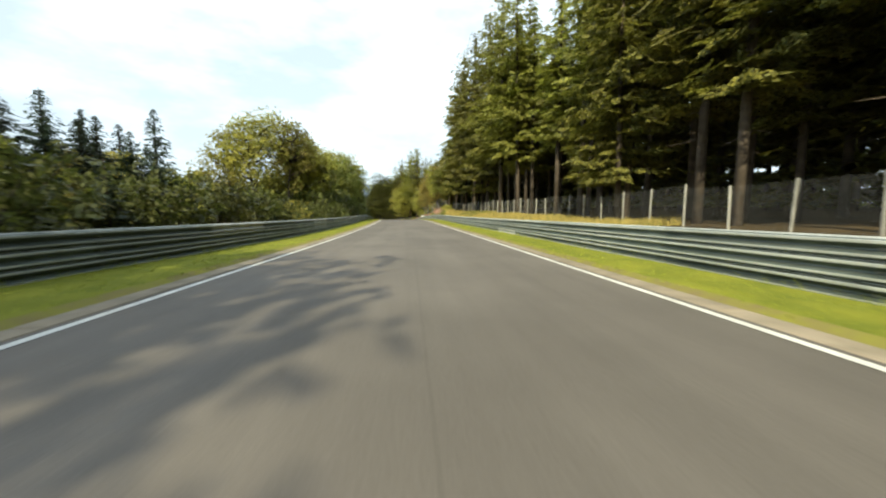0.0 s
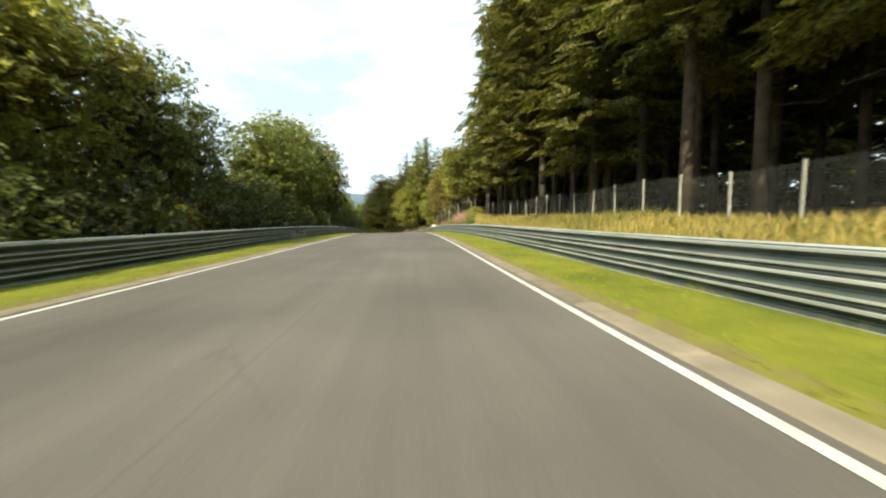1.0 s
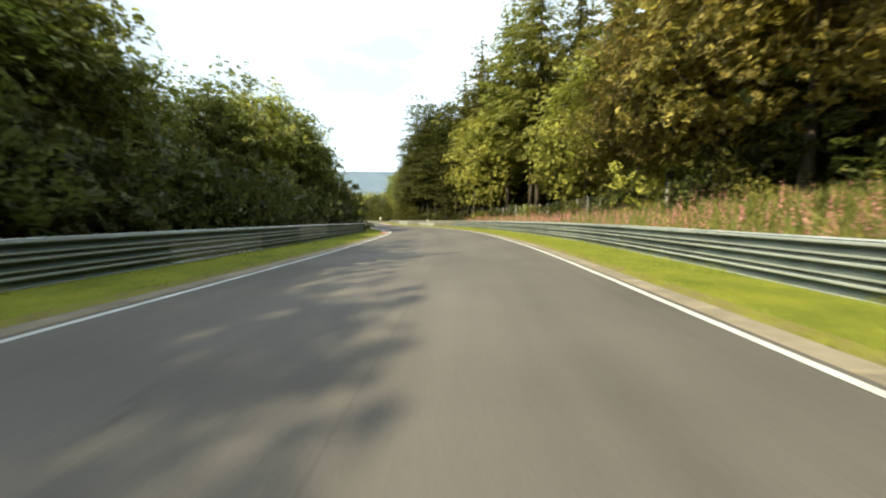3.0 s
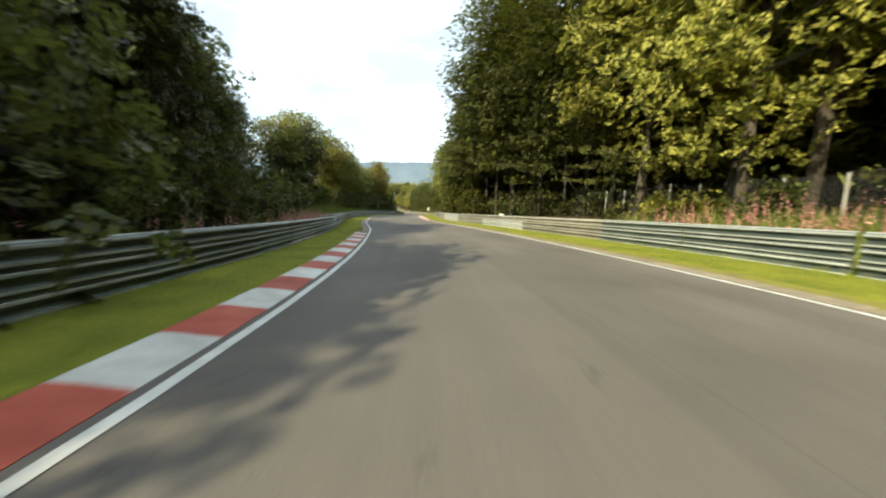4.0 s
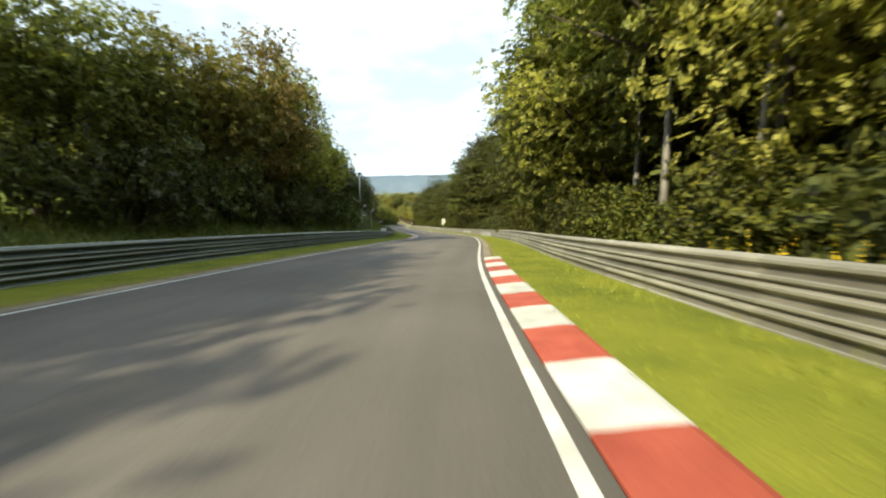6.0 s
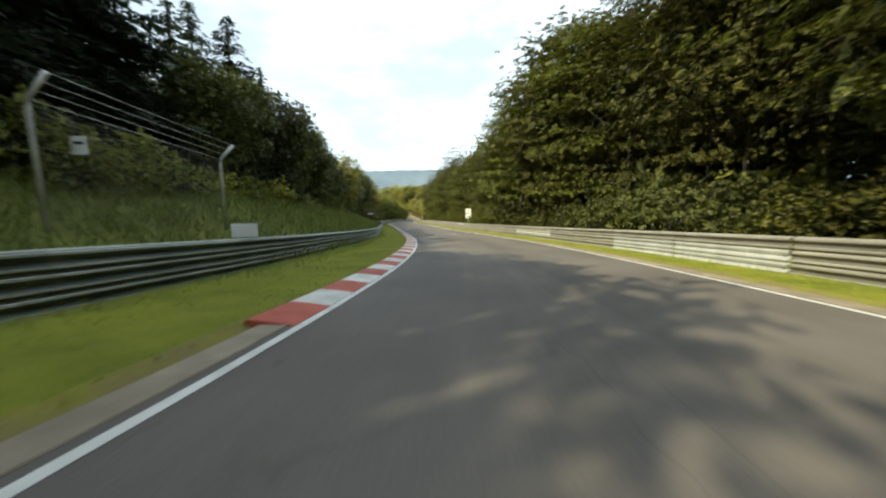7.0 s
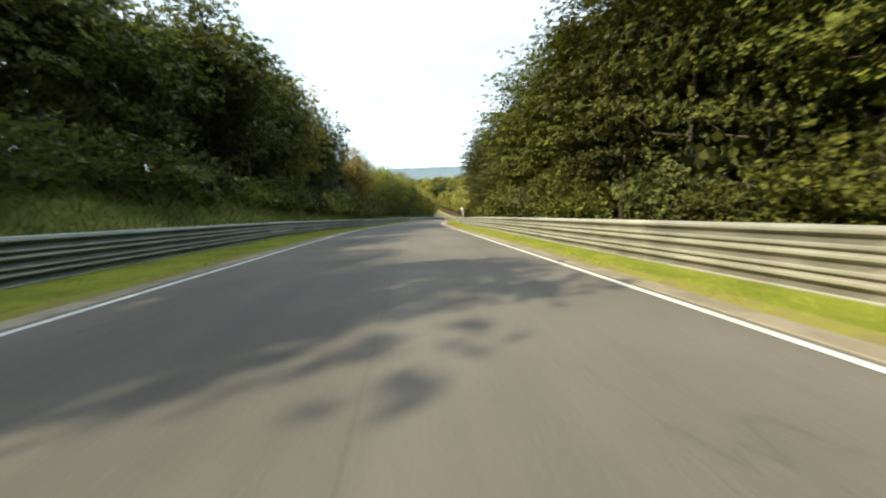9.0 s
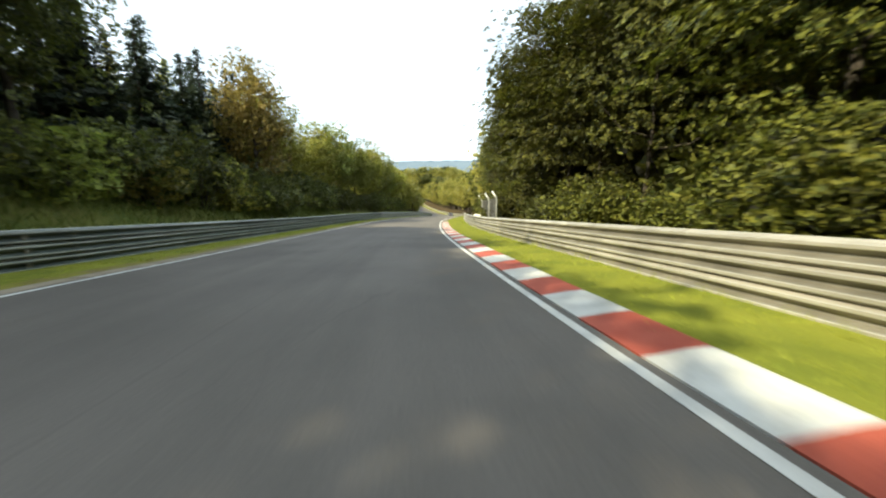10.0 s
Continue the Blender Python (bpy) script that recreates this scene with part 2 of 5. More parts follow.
WIRE = mat("fence_wire", (0.16, 0.165, 0.16), (0.26, 0.26, 0.25), 0.5, metal=0.5, scale=4, fine=30, bump=0.0)
CONCRETE = mat("post_concrete", (0.22, 0.215, 0.195), (0.34, 0.33, 0.295), 0.9, scale=3, fine=45, bump=0.3, rand=0.15)
RED = mat("kerb_red", (0.29, 0.055, 0.034), (0.43, 0.098, 0.06), 0.7, scale=2.5, fine=40, bump=0.25, rand=0.12)
WHITE = mat("kerb_white", (0.42, 0.41, 0.375), (0.63, 0.62, 0.58), 0.7, scale=2.5, fine=40, bump=0.25, rand=0.08)
BARK = mat("bark_grey_brown", (0.038, 0.031, 0.024), (0.090, 0.075, 0.058), 0.95, scale=3, fine=26, bump=0.9, bump_dist=0.03, rand=0.2)
BARK_S = mat("bark_spruce", (0.046, 0.036, 0.027), (0.108, 0.085, 0.065), 0.95, scale=2.4, fine=22, bump=0.9, bump_dist=0.03, rand=0.25)
# LIT and DUSK also carry sunlight and shade in the leaf colour
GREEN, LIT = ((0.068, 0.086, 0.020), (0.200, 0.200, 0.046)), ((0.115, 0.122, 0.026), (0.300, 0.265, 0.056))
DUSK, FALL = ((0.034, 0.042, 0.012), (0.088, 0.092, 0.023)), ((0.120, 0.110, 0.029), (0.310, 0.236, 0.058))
BOUGH = ((0.045, 0.053, 0.015), (0.270, 0.255, 0.052))
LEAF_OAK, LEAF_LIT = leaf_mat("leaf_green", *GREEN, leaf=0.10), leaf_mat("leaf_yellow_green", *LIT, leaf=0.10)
LEAF_BEECH = leaf_mat("leaf_beech", (0.020, 0.031, 0.006), (0.142, 0.138, 0.022), 0.26, leaf=0.09, fill=0.61, squash=1.5)
# darker copy of the beech leaf, the wood's shade put into the colour
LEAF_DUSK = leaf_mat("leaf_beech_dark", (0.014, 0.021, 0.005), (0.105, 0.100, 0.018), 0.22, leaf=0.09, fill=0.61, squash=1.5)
# on shade_bush and dusk_oak the dark leaf also stands in for shade
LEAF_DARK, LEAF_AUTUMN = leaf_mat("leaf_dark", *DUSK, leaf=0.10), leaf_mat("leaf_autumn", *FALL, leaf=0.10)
NEEDLE = leaf_mat("needle_green", *BOUGH, 0.28, leaf=0.10, fill=0.66)
NEEDLE_B = leaf_mat("needle_blue_green", (0.020, 0.034, 0.021), (0.05, 0.068, 0.036), 0.12, leaf=0.10, fill=0.66)
# the same leaves far off, seen as whole sprays
FAR_OAK, FAR_LIT, FAR_DARK = leaf_mat("far_leaf_green", *GREEN, leaf=0.34), leaf_mat("far_leaf_yellow_green", *LIT, leaf=0.34), leaf_mat("far_leaf_dark", *DUSK, leaf=0.34)
FAR_NEEDLE = leaf_mat("far_needle", *BOUGH, 0.15, leaf=0.36, fill=0.68)
BLADE = leaf_mat("grass_blade", (0.107, 0.128, 0.018), (0.210, 0.214, 0.027), 0.3, 0.1)
BLADE_LONG = leaf_mat("long_grass_blade", (0.056, 0.079, 0.018), (0.152, 0.155, 0.04), 0.3, 0.1)
BLADE_DRY = leaf_mat("dry_grass_blade", (0.17, 0.132, 0.042), (0.34, 0.25, 0.085), 0.3, 0.1)
PINK = leaf_mat("willowherb_pink", (0.26, 0.155, 0.13), (0.47, 0.30, 0.25), 0.3, 0.1)
YELLOW = leaf_mat("flower_yellow", (0.50, 0.38, 0.02), (0.72, 0.52, 0.03), 0.3, 0.1)
SIGN_WHITE = mat("sign_white", (0.72, 0.72, 0.70), (0.82, 0.82, 0.80), 0.45, scale=4, fine=40, bump=0.0)
SIGN_BACK = mat("sign_grey", (0.28, 0.28, 0.27), (0.38, 0.38, 0.36), 0.5, metal=0.4, scale=4, fine=40, bump=0.05)
INK = mat("sign_black", (0.02, 0.02, 0.02), (0.045, 0.045, 0.045), 0.5, scale=5, fine=40, bump=0.0)
CYAN = mat("sign_cyan", (0.02, 0.33, 0.46), (0.03, 0.42, 0.56), 0.5, scale=5, fine=40, bump=0.0)
ORANGE = mat("sign_orange", (0.62, 0.38, 0.03), (0.75, 0.47, 0.04), 0.5, scale=5, fine=40, bump=0.0)
SIGN_RED = mat("marker_red", (0.52, 0.05, 0.03), (0.66, 0.08, 0.04), 0.5, scale=5, fine=40, bump=0.0)
WOOD = mat("weathered_wood", (0.16, 0.125, 0.085), (0.27, 0.215, 0.15), 0.9, scale=3, fine=40, bump=0.4, rand=0.15)
WOOD_DARK = mat("dark_stained_wood", (0.045, 0.032, 0.022), (0.09, 0.065, 0.045), 0.85, scale=3, fine=40, bump=0.4, rand=0.15)
WOOD_RED = mat("red_brown_boards", (0.11, 0.062, 0.042), (0.19, 0.11, 0.075), 0.85, scale=3, fine=40, bump=0.4, rand=0.12)
ROOF = mat("roof_felt", (0.07, 0.065, 0.06), (0.12, 0.11, 0.10), 0.9, scale=2, fine=40, bump=0.3)
PLINTH = mat("plinth_plaster", (0.42, 0.39, 0.32), (0.55, 0.51, 0.43), 0.9, scale=2, fine=40, bump=0.3)
GRAFFITI = mat("chalk_paint", (0.36, 0.355, 0.34), (0.52, 0.51, 0.48), 0.8, scale=6, fine=60, bump=0.1)
# wooded far ridge with the distance haze mixed into its blue-grey
HILL_FAR = mat("far_hill_woods", (0.095, 0.13, 0.17), (0.13, 0.168, 0.21), 1.0, scale=0.004, fine=0.05, bump=0.0, spec=0.0)
HILL_MID = mat("mid_hill_woods", (0.10, 0.12, 0.055), (0.20, 0.19, 0.075), 1.0, scale=0.02, fine=0.25, bump=0.0, spec=0.0)
CAR_DARK = mat("car_paint_dark", (0.03, 0.035, 0.05), (0.05, 0.055, 0.07), 0.3, scale=3, fine=40, bump=0.0, spec=0.5)
CAR_GLASS = mat("car_glass", (0.02, 0.025, 0.03), (0.04, 0.045, 0.05), 0.08, scale=3, fine=40, bump=0.0, spec=0.5)

# ---------------------------------------------------------------- the course of the track
COURSE = np.array([
    (0, 0, -1.15), (-1.8, 20, -1.4), (-3.9, 39.8, -1.6), (-6.3, 59.8, -1.7), (-9.2, 79.5, -2.1), (-12.4, 99.2, -2.9),
    (-15.5, 118.8, -3.9), (-20.7, 137.9, -5.1), (-29.7, 156.2, -6.3), (-40, 173.1, -7.4), (-49.2, 191, -8.3), (-56, 209.6, -9.5),
    (-61.3, 228.7, -10.8), (-67.5, 247.8, -12.3), (-76.4, 266.2, -13.7), (-86.7, 282.9, -14.8), (-97.4, 300, -15.7), (-107.8, 316.5, -16.7),
    (-118.3, 334, -17.9), (-127.7, 351.5, -19.1), (-135.9, 369.7, -20.1), (-142.6, 388.4, -21.2), (-149, 407.5, -22.4), (-156, 426, -23.8),
    (-164, 444.3, -25.4), (-173, 462, -26.8), (-183.5, 479, -27.8), (-194.5, 496, -28.5), (-206, 512.5, -28.9), (-217, 529, -29),
    (-228.5, 545.5, -28.8), (-240, 562, -28.4), (-251.5, 578.5, -27.8),
], float)


def hermite(cp, u):
    i = np.clip(np.floor(u).astype(int), 0, len(cp) - 2)
    f, g = (u - i)[:, None], np.gradient(cp, axis=0)
    return (2 * f**3 - 3 * f**2 + 1) * cp[i] + (f**3 - 2 * f**2 + f) * g[i] + (3 * f**2 - 2 * f**3) * cp[i + 1] + (f**3 - f**2) * g[i + 1]


_line = hermite(COURSE, np.linspace(0, len(COURSE) - 1, 6400))
_run = np.r_[0, np.cumsum(np.hypot(*np.diff(_line[:, :2], axis=0).T))]
LAST = float(_run[-1])


def centre(s):
    """Points of the centre line at the distances s along it, straight on beyond both ends."""
    s = np.atleast_1d(np.asarray(s, float))
    c = np.clip(s, 0, LAST)
    p = np.stack([np.interp(c, _run, _line[:, k]) for k in range(3)], -1)
    for side, a, b in ((s < 0, 0, 40), (s > LAST, -41, -1)):
        w = _line[b] - _line[a]
        w = w / np.hypot(w[0], w[1])
        if side.any():
            p[side] += ((s - c)[side])[:, None] * w * (1, 1, 0.4)
    return p


def across(s):
    """Unit vectors to the right of the track."""
    s = np.atleast_1d(np.asarray(s, float))
    w = centre(s + 1.0) - centre(s - 1.0)
    n = np.stack([w[:, 1], -w[:, 0]], -1)
    return n / np.linalg.norm(n, axis=1)[:, None]


MEAN_N = np.array([math.cos(radians(22)), math.sin(radians(22))])


def smooth(x):
    x = np.clip(x, 0, 1)
    return x * x * (3 - 2 * x)


def wave(x, y, k):
    return np.sin(x * k + 1.3) * np.cos(y * k * 1.27 + 0.4) + 0.5 * np.sin(x * k * 2.3 + y * k * 1.9)


EDGE_S = [0, 20, 45, 60, 76, 90, 106, 125, 170, 183, 205, 232, 250, 272, 292, 312, 330, 345, 355, 365, 380, 420]
EDGE_L = [0.0, 0.05, 0.2, 0.2, 0.22, 0.22, 0.1, 0.0, 0.04, 0.10, 0.06, -0.20, -0.37, -0.31, -0.15, -0.12, 0.1, 0.4, 0.4, 0.2, 0.3, 0.0]
EDGE_R = [-0.04, -0.04, 0.0, 0.06, 0.3, 0.26, 0.1, 0.0, -0.02, -0.08, 0.03, 0.16, 0.32, 0.33, 0.05, -0.12, 0.05, 0.2, 0.1, 0.04, 0.0, 0.0]


def edged(s, d):
    """The true offset for a nominal one: the asphalt is wider or narrower from place to place."""
    s, d = np.broadcast_arrays(np.asarray(s, float), np.asarray(d, float))
    e = np.abs(d)
    more = np.where(d > 0, np.interp(s, EDGE_S, EDGE_R), np.interp(s, EDGE_S, EDGE_L))
    return d + np.sign(d) * more * np.minimum(e / 3.5, 1.0) * (1 - smooth((e - 4.4) / 0.9))


def rise(s, d):
    """Height of the ground above the track's centre at (s, d)."""
    s, d = np.broadcast_arrays(np.asarray(s, float), np.asarray(d, float))
    right = np.interp(s, [0, 20, 35, 62, 74, 83, 95, 110, 130, 160, 180, 260, 400, 520], [0.4, 0.5, 0.8, 1.1, 1.4, 2.0, 2.2, 1.5, 0.9, 0.8, 0.5, 0.5, 0.7, 1.5])
    left = np.interp(s, [0, 150, 172, 190, 225, 245, 262, 290, 320, 350, 385, 420, 520], [-0.3, -0.2, 0.8, 1.8, 1.6, 1.7, 2.4, 2.8, 2.5, 2.7, 1.8, 1.5, 1.0])
    e = np.abs(d)
    bank = np.where(d > 0, right, left)
    z = np.where(e < 3.67, -0.07, np.where(e < 4.03, -0.06, 0.0))
    verge = np.where(e >= 4.03, 0.04 * smooth((e - 4.03) / 0.3), 0.0)
    z = z + verge + bank * smooth((e - 6.4) / 5.4) + np.maximum(e - 12, 0) * 0.03 * np.sign(bank + 0.05) * (e < 80)
    z = z + np.where(d < 0, 11.0 * smooth((e - 22) / 75) * smooth((s - 140) / 40) * smooth((330 - s) / 80), 0)
    far = smooth((e - 60) / 900)
    z = z + far * np.where(d > 0, 22.0, 6.0)
    x, y = s, d
    return z + np.where(e > 6.8, 0.11 * wave(x, y, 0.55) * smooth((e - 6.8) / 3), 0) + np.where((e > 4.6) & (e < 6.8), 0.012 * wave(x, y, 1.7), 0)


def spots(s, d, lift=0.0):
    """World places on the ground at distance s along and d to the right of the centre line."""
    s, d = np.broadcast_arrays(np.asarray(s, float), np.asarray(d, float))
    shape = s.shape
    s, d = s.ravel(), d.ravel()
    p, n = centre(s), across(s)
    far = smooth((np.abs(d) - 40) / 60)[:, None]
    n = n * (1 - far) + MEAN_N * far
    out = p.copy()
    out[:, :2] += n * edged(s, d)[:, None]
    out[:, 2] += rise(s, d) + lift
    return out.reshape(*shape, 3)


def spot(s, d, lift=0.0):
    return Vector(spots(s, d, lift).reshape(3))


def flat(s, d, lift=0.0):
    """Like spot, but counted from the height of the track itself."""
    p, n, d = centre(s)[0], across(s)[0], float(edged(s, d))
    return Vector((p[0] + n[0] * d, p[1] + n[1] * d, p[2] + lift))


def heading(s):
    """The turn about z, in radians, that lays +y along the track."""
    w = (centre(s + 1.0) - centre(s - 1.0))[0]
    return math.atan2(-w[0], w[1])


def along(s, d, lift=0.0, turn=0.0, on_ground=False):
    p = spot(s, d, lift) if on_ground else flat(s, d, lift)
    return Matrix.Translation(p) @ Matrix.Rotation(heading(s) + radians(turn), 4, "Z")


# ---------------------------------------------------------------- mesh helpers
def mesh_of(name, verts, faces, *mats, smooth_faces=False, index=None):
    me = bpy.data.meshes.new(name)
    me.from_pydata([tuple(v) for v in verts] if not isinstance(verts, np.ndarray) else verts.tolist(), [], faces if isinstance(faces, list) else faces.tolist())
    for m in mats:
        me.materials.append(m)
    if index is not None:
        me.polygons.foreach_set("material_index", np.asarray(index, np.int32))
    if smooth_faces:
        me.polygons.foreach_set("use_smooth", np.ones(len(me.polygons), bool))
    me.update()
    return me


def bm_mesh(name, bm, *mats, smooth_faces=False):
    me = bpy.data.meshes.new(name)
    bm.to_mesh(me)
    bm.free()
    for m in mats:
        me.materials.append(m)
    if smooth_faces:
        me.polygons.foreach_set("use_smooth", np.ones(len(me.polygons), bool))
    return me


def child(name, me, parent, m=None, label=""):
    """One mesh object as a part of a thing or of a part; m is relative to the parent."""
    ob = new(name, me)
    ob.parent = parent
    if m is not None:
        ob.matrix_basis = m
    return tagged(ob, label)


def thing(name, m, label, category, group="", kind=""):
    ob = new(name)
    ob.empty_display_size = 0.2
    ob.matrix_basis = m
    return tagged(ob, label, category, group, kind)


def box(bm, lo, hi, bevel=0.0):
    """A box between two corners, its edges bevelled."""
    r = bmesh.ops.create_cube(bm, size=1.0)
    size, mid = Vector(hi) - Vector(lo), (Vector(hi) + Vector(lo)) / 2
    for v in r["verts"]:
        v.co = Vector((v.co.x * size.x, v.co.y * size.y, v.co.z * size.z)) + mid
    if bevel:
        es = {e for v in r["verts"] for e in v.link_edges}
        bmesh.ops.bevel(bm, geom=list(es), offset=bevel, segments=1, affect="EDGES")
    return bm


def box_mesh(name, lo, hi, m, bevel=0.0):
    return bm_mesh(name, box(bmesh.new(), lo, hi, bevel), m)


def tube(verts, faces, pts, radii, sides=7, cap=True):
    """Adds a tapered tube along pts to the lists."""
    base = len(verts)
    pts = [Vector(p) for p in pts]
    for k, p in enumerate(pts):
        w = (pts[min(k + 1, len(pts) - 1)] - pts[max(k - 1, 0)]).normalized()
        a = w.orthogonal().normalized() if abs(w.z) < 0.9 else Vector((1, 0, 0)).cross(w).normalized()
        b = w.cross(a)
        for j in range(sides):
            q = 2 * math.pi * j / sides
            verts.append(p + (a * math.cos(q) + b * math.sin(q)) * radii[k])
    for k in range(len(pts) - 1):
        for j in range(sides):
            a0, a1 = base + k * sides + j, base + k * sides + (j + 1) % sides
            faces.append((a0, a1, a1 + sides, a0 + sides))
    if cap:
        faces.append(tuple(base + (len(pts) - 1) * sides + j for j in range(sides)))
        faces.append(tuple(base + sides - 1 - j for j in range(sides)))


def tube_mesh(name, pts, radii, m, sides=8):
    v, f = [], []
    tube(v, f, pts, radii, sides)
    return mesh_of(name, v, f, m, smooth_faces=True)


def ribbon(name, s0, s1, step, offsets, lifts, m, thick=0.0):
    """A strip along the track whose section is given by offsets and lifts, closed below when thick."""
    s = np.arange(s0, s1 + step * 0.5, step)
    k = len(offsets)
    p, n = centre(s), across(s)
    rows = []
    for d, z in zip(offsets, lifts):
        q = p.copy()
        q[:, :2] += n * edged(s, d)[:, None]
        q[:, 2] += z
        rows.append(q)
    verts = np.stack(rows, 1).reshape(-1, 3)
    i = np.arange(len(s) - 1)[:, None] * k + np.arange(k - 1)[None]
    i = i.ravel()
    faces = np.stack([i, i + 1, i + k + 1, i + k], -1)
    me = mesh_of(name, verts, faces, m)
    uv = np.stack([np.tile(np.asarray(offsets, float), len(s)), np.repeat(s, k)], -1)[faces.ravel()]
    me.uv_layers.new(name="track").data.foreach_set("uv", uv.ravel())
    return me


# ---------------------------------------------------------------- ground, road, markings
S0, S1 = -90.0, 660.0
_s = np.r_[-2600, -900, -300, np.arange(S0, S1, 2.5), 760, 1000, 1600, 3000]
_half = np.r_[3.4, 3.66, 4.02, 4.3, 4.7, 5.2, 5.8, 6.4, 7.0, 7.7, 8.5, 9.4, 10.4, 11.6, 13, 15, 18, 22, 28, 36, 48, 70, 110, 200, 420, 900, 2400]
_d = np.r_[-_half[::-1], 0, _half]
_gs, _gd = np.meshgrid(_s, _d, indexing="ij")
_v = spots(_gs, _gd).reshape(-1, 3)
_k = len(_d)
_i = (np.arange(len(_s) - 1)[:, None] * _k + np.arange(_k - 1)[None]).ravel()
_f = np.stack([_i, _i + 1, _i + _k + 1, _i + _k], -1)
_fs = np.repeat((_s[:-1] + _s[1:]) / 2, _k - 1)
_fd = np.tile((_d[:-1] + _d[1:]) / 2, len(_s) - 1)
_e = np.abs(_fd)
_mi = np.where(_e < 6.4, 0, 1)
_mi = np.where(_e < 4.25, 6, _mi)
_mi = np.where((_fd > 6.4) & (_e < 13.5) & (_fs > 18) & (_fs < 76), 2, _mi)
_mi = np.where((_e > 13.2) | ((_fd > 8) & (_fs > 150)) | ((_fd < -8) & (_fs < 160)) | ((_fd > 10) & (_fs < 18)), 3, _mi)
_mi = np.where((_fd < -21) & (_fs > 160) & (_fs < 250), 5, _mi)
_mi = np.where((_e > 68) | (_fs < -90) | (_fs > 660), 4, _mi)
ground = new("ground", mesh_of("ground", _v, _f, VERGE, BANK, DRY, FLOOR, FIELD, MEADOW, WORN, smooth_faces=True, index=_mi))
tagged(ground, "mown grass verges and rough banks falling away downhill", "ground", kind="structure")

road = new("road", ribbon("road", S0, S1, 2.5, [-3.69, -3.68, -2.5, 0, 2.5, 3.68, 3.69], [-0.12, 0, 0.012, 0.03, 0.012, 0, -0.12], ASPHALT))
tagged(road, "grey-brown asphalt race track with white edge lines", "road", kind="structure")
for side in (-1, 1):
    ln = new("road_line", ribbon("road_line", S0, S1, 2.5, [side * 3.52 - 0.055, side * 3.52 + 0.055], [0.0085, 0.0085], LINE))
    tagged(ln, "worn white edge line painted on the asphalt", "road line", kind="structure")

# ---------------------------------------------------------------- edging stones and kerbs
def lay(name, me, parent, a, b):
    """A shared piece laid from place a to place b: its +y runs from a to b."""
    y = (b - a).normalized()
    x = y.cross(Vector((0, 0, 1))).normalized()
    z = x.cross(y)
    mid = (a + b) / 2
    m = Matrix(((x.x, y.x, z.x, mid.x), (x.y, y.y, z.y, mid.y), (x.z, y.z, z.z, mid.z), (0, 0, 0, 1)))
    return child(name, me, parent, m)


KERBS = ((-1, 134.6, 159.2, 3.68), (1, 184.0, 226.6, 3.70), (-1, 251.5, 290.0, 3.60), (1, 353.0, 393.5, 3.70))


def in_kerb(side, s):
    return any(k == side and a - 0.4 < s < b + 0.4 for k, a, b, _ in KERBS)


EDGE_STEP = 2.0
edge_me = {side: box_mesh("edging_stone", (-0.17, -EDGE_STEP / 2 + 0.012, -0.12), (0.17, EDGE_STEP / 2 - 0.012, 0.012), EDGING, 0.012) for side in (-1, 1)}
for side in (-1, 1):
    strip = thing("edging_strip", Matrix(), "weathered concrete edging between asphalt and grass", "edging", kind="structure")
    for k in range(int(430 / EDGE_STEP)):
        s = -6 + k * EDGE_STEP
        if not in_kerb(side, s + EDGE_STEP / 2):
            lay("edging_stone", edge_me[side], strip, flat(s, side * 3.86, 0.0), flat(s + EDGE_STEP, side * 3.86, 0.0))

BLOCK = 1.1
for side, a, b, inner in KERBS:
    kerb = thing("race_kerb", Matrix(), "red and white painted concrete race kerb along the bend", "kerb", "race kerbs", "structure")
    bm = bmesh.new()
    prof = [(0.0, -0.1), (0.0, 0.006), (0.15, 0.022), (0.37, 0.05), (0.56, 0.062), (0.615, 0.05), (0.63, -0.1)]
    rings = [[bm.verts.new((side * x, y, z)) for x, z in prof] for y in (-BLOCK / 2 + 0.006, BLOCK / 2 - 0.006)]
    for j in range(len(prof) - 1):
        q = [rings[0][j], rings[0][j + 1], rings[1][j + 1], rings[1][j]]
        bm.faces.new(q if side < 0 else q[::-1])
    bm.faces.new(rings[0] if side > 0 else rings[0][::-1])
    bm.faces.new(rings[1][::-1] if side > 0 else rings[1])
    bmesh.ops.recalc_face_normals(bm, faces=bm.faces)
    red = bm_mesh("kerb_block", bm, RED)
    white = red.copy()
    white.materials.clear()
    white.materials.append(WHITE)
    for k in range(int((b - a) / BLOCK)):
        s = a + k * BLOCK
        lay("kerb_block", red if k % 2 == 0 else white, kerb, flat(s, side * inner), flat(s + BLOCK, side * inner))

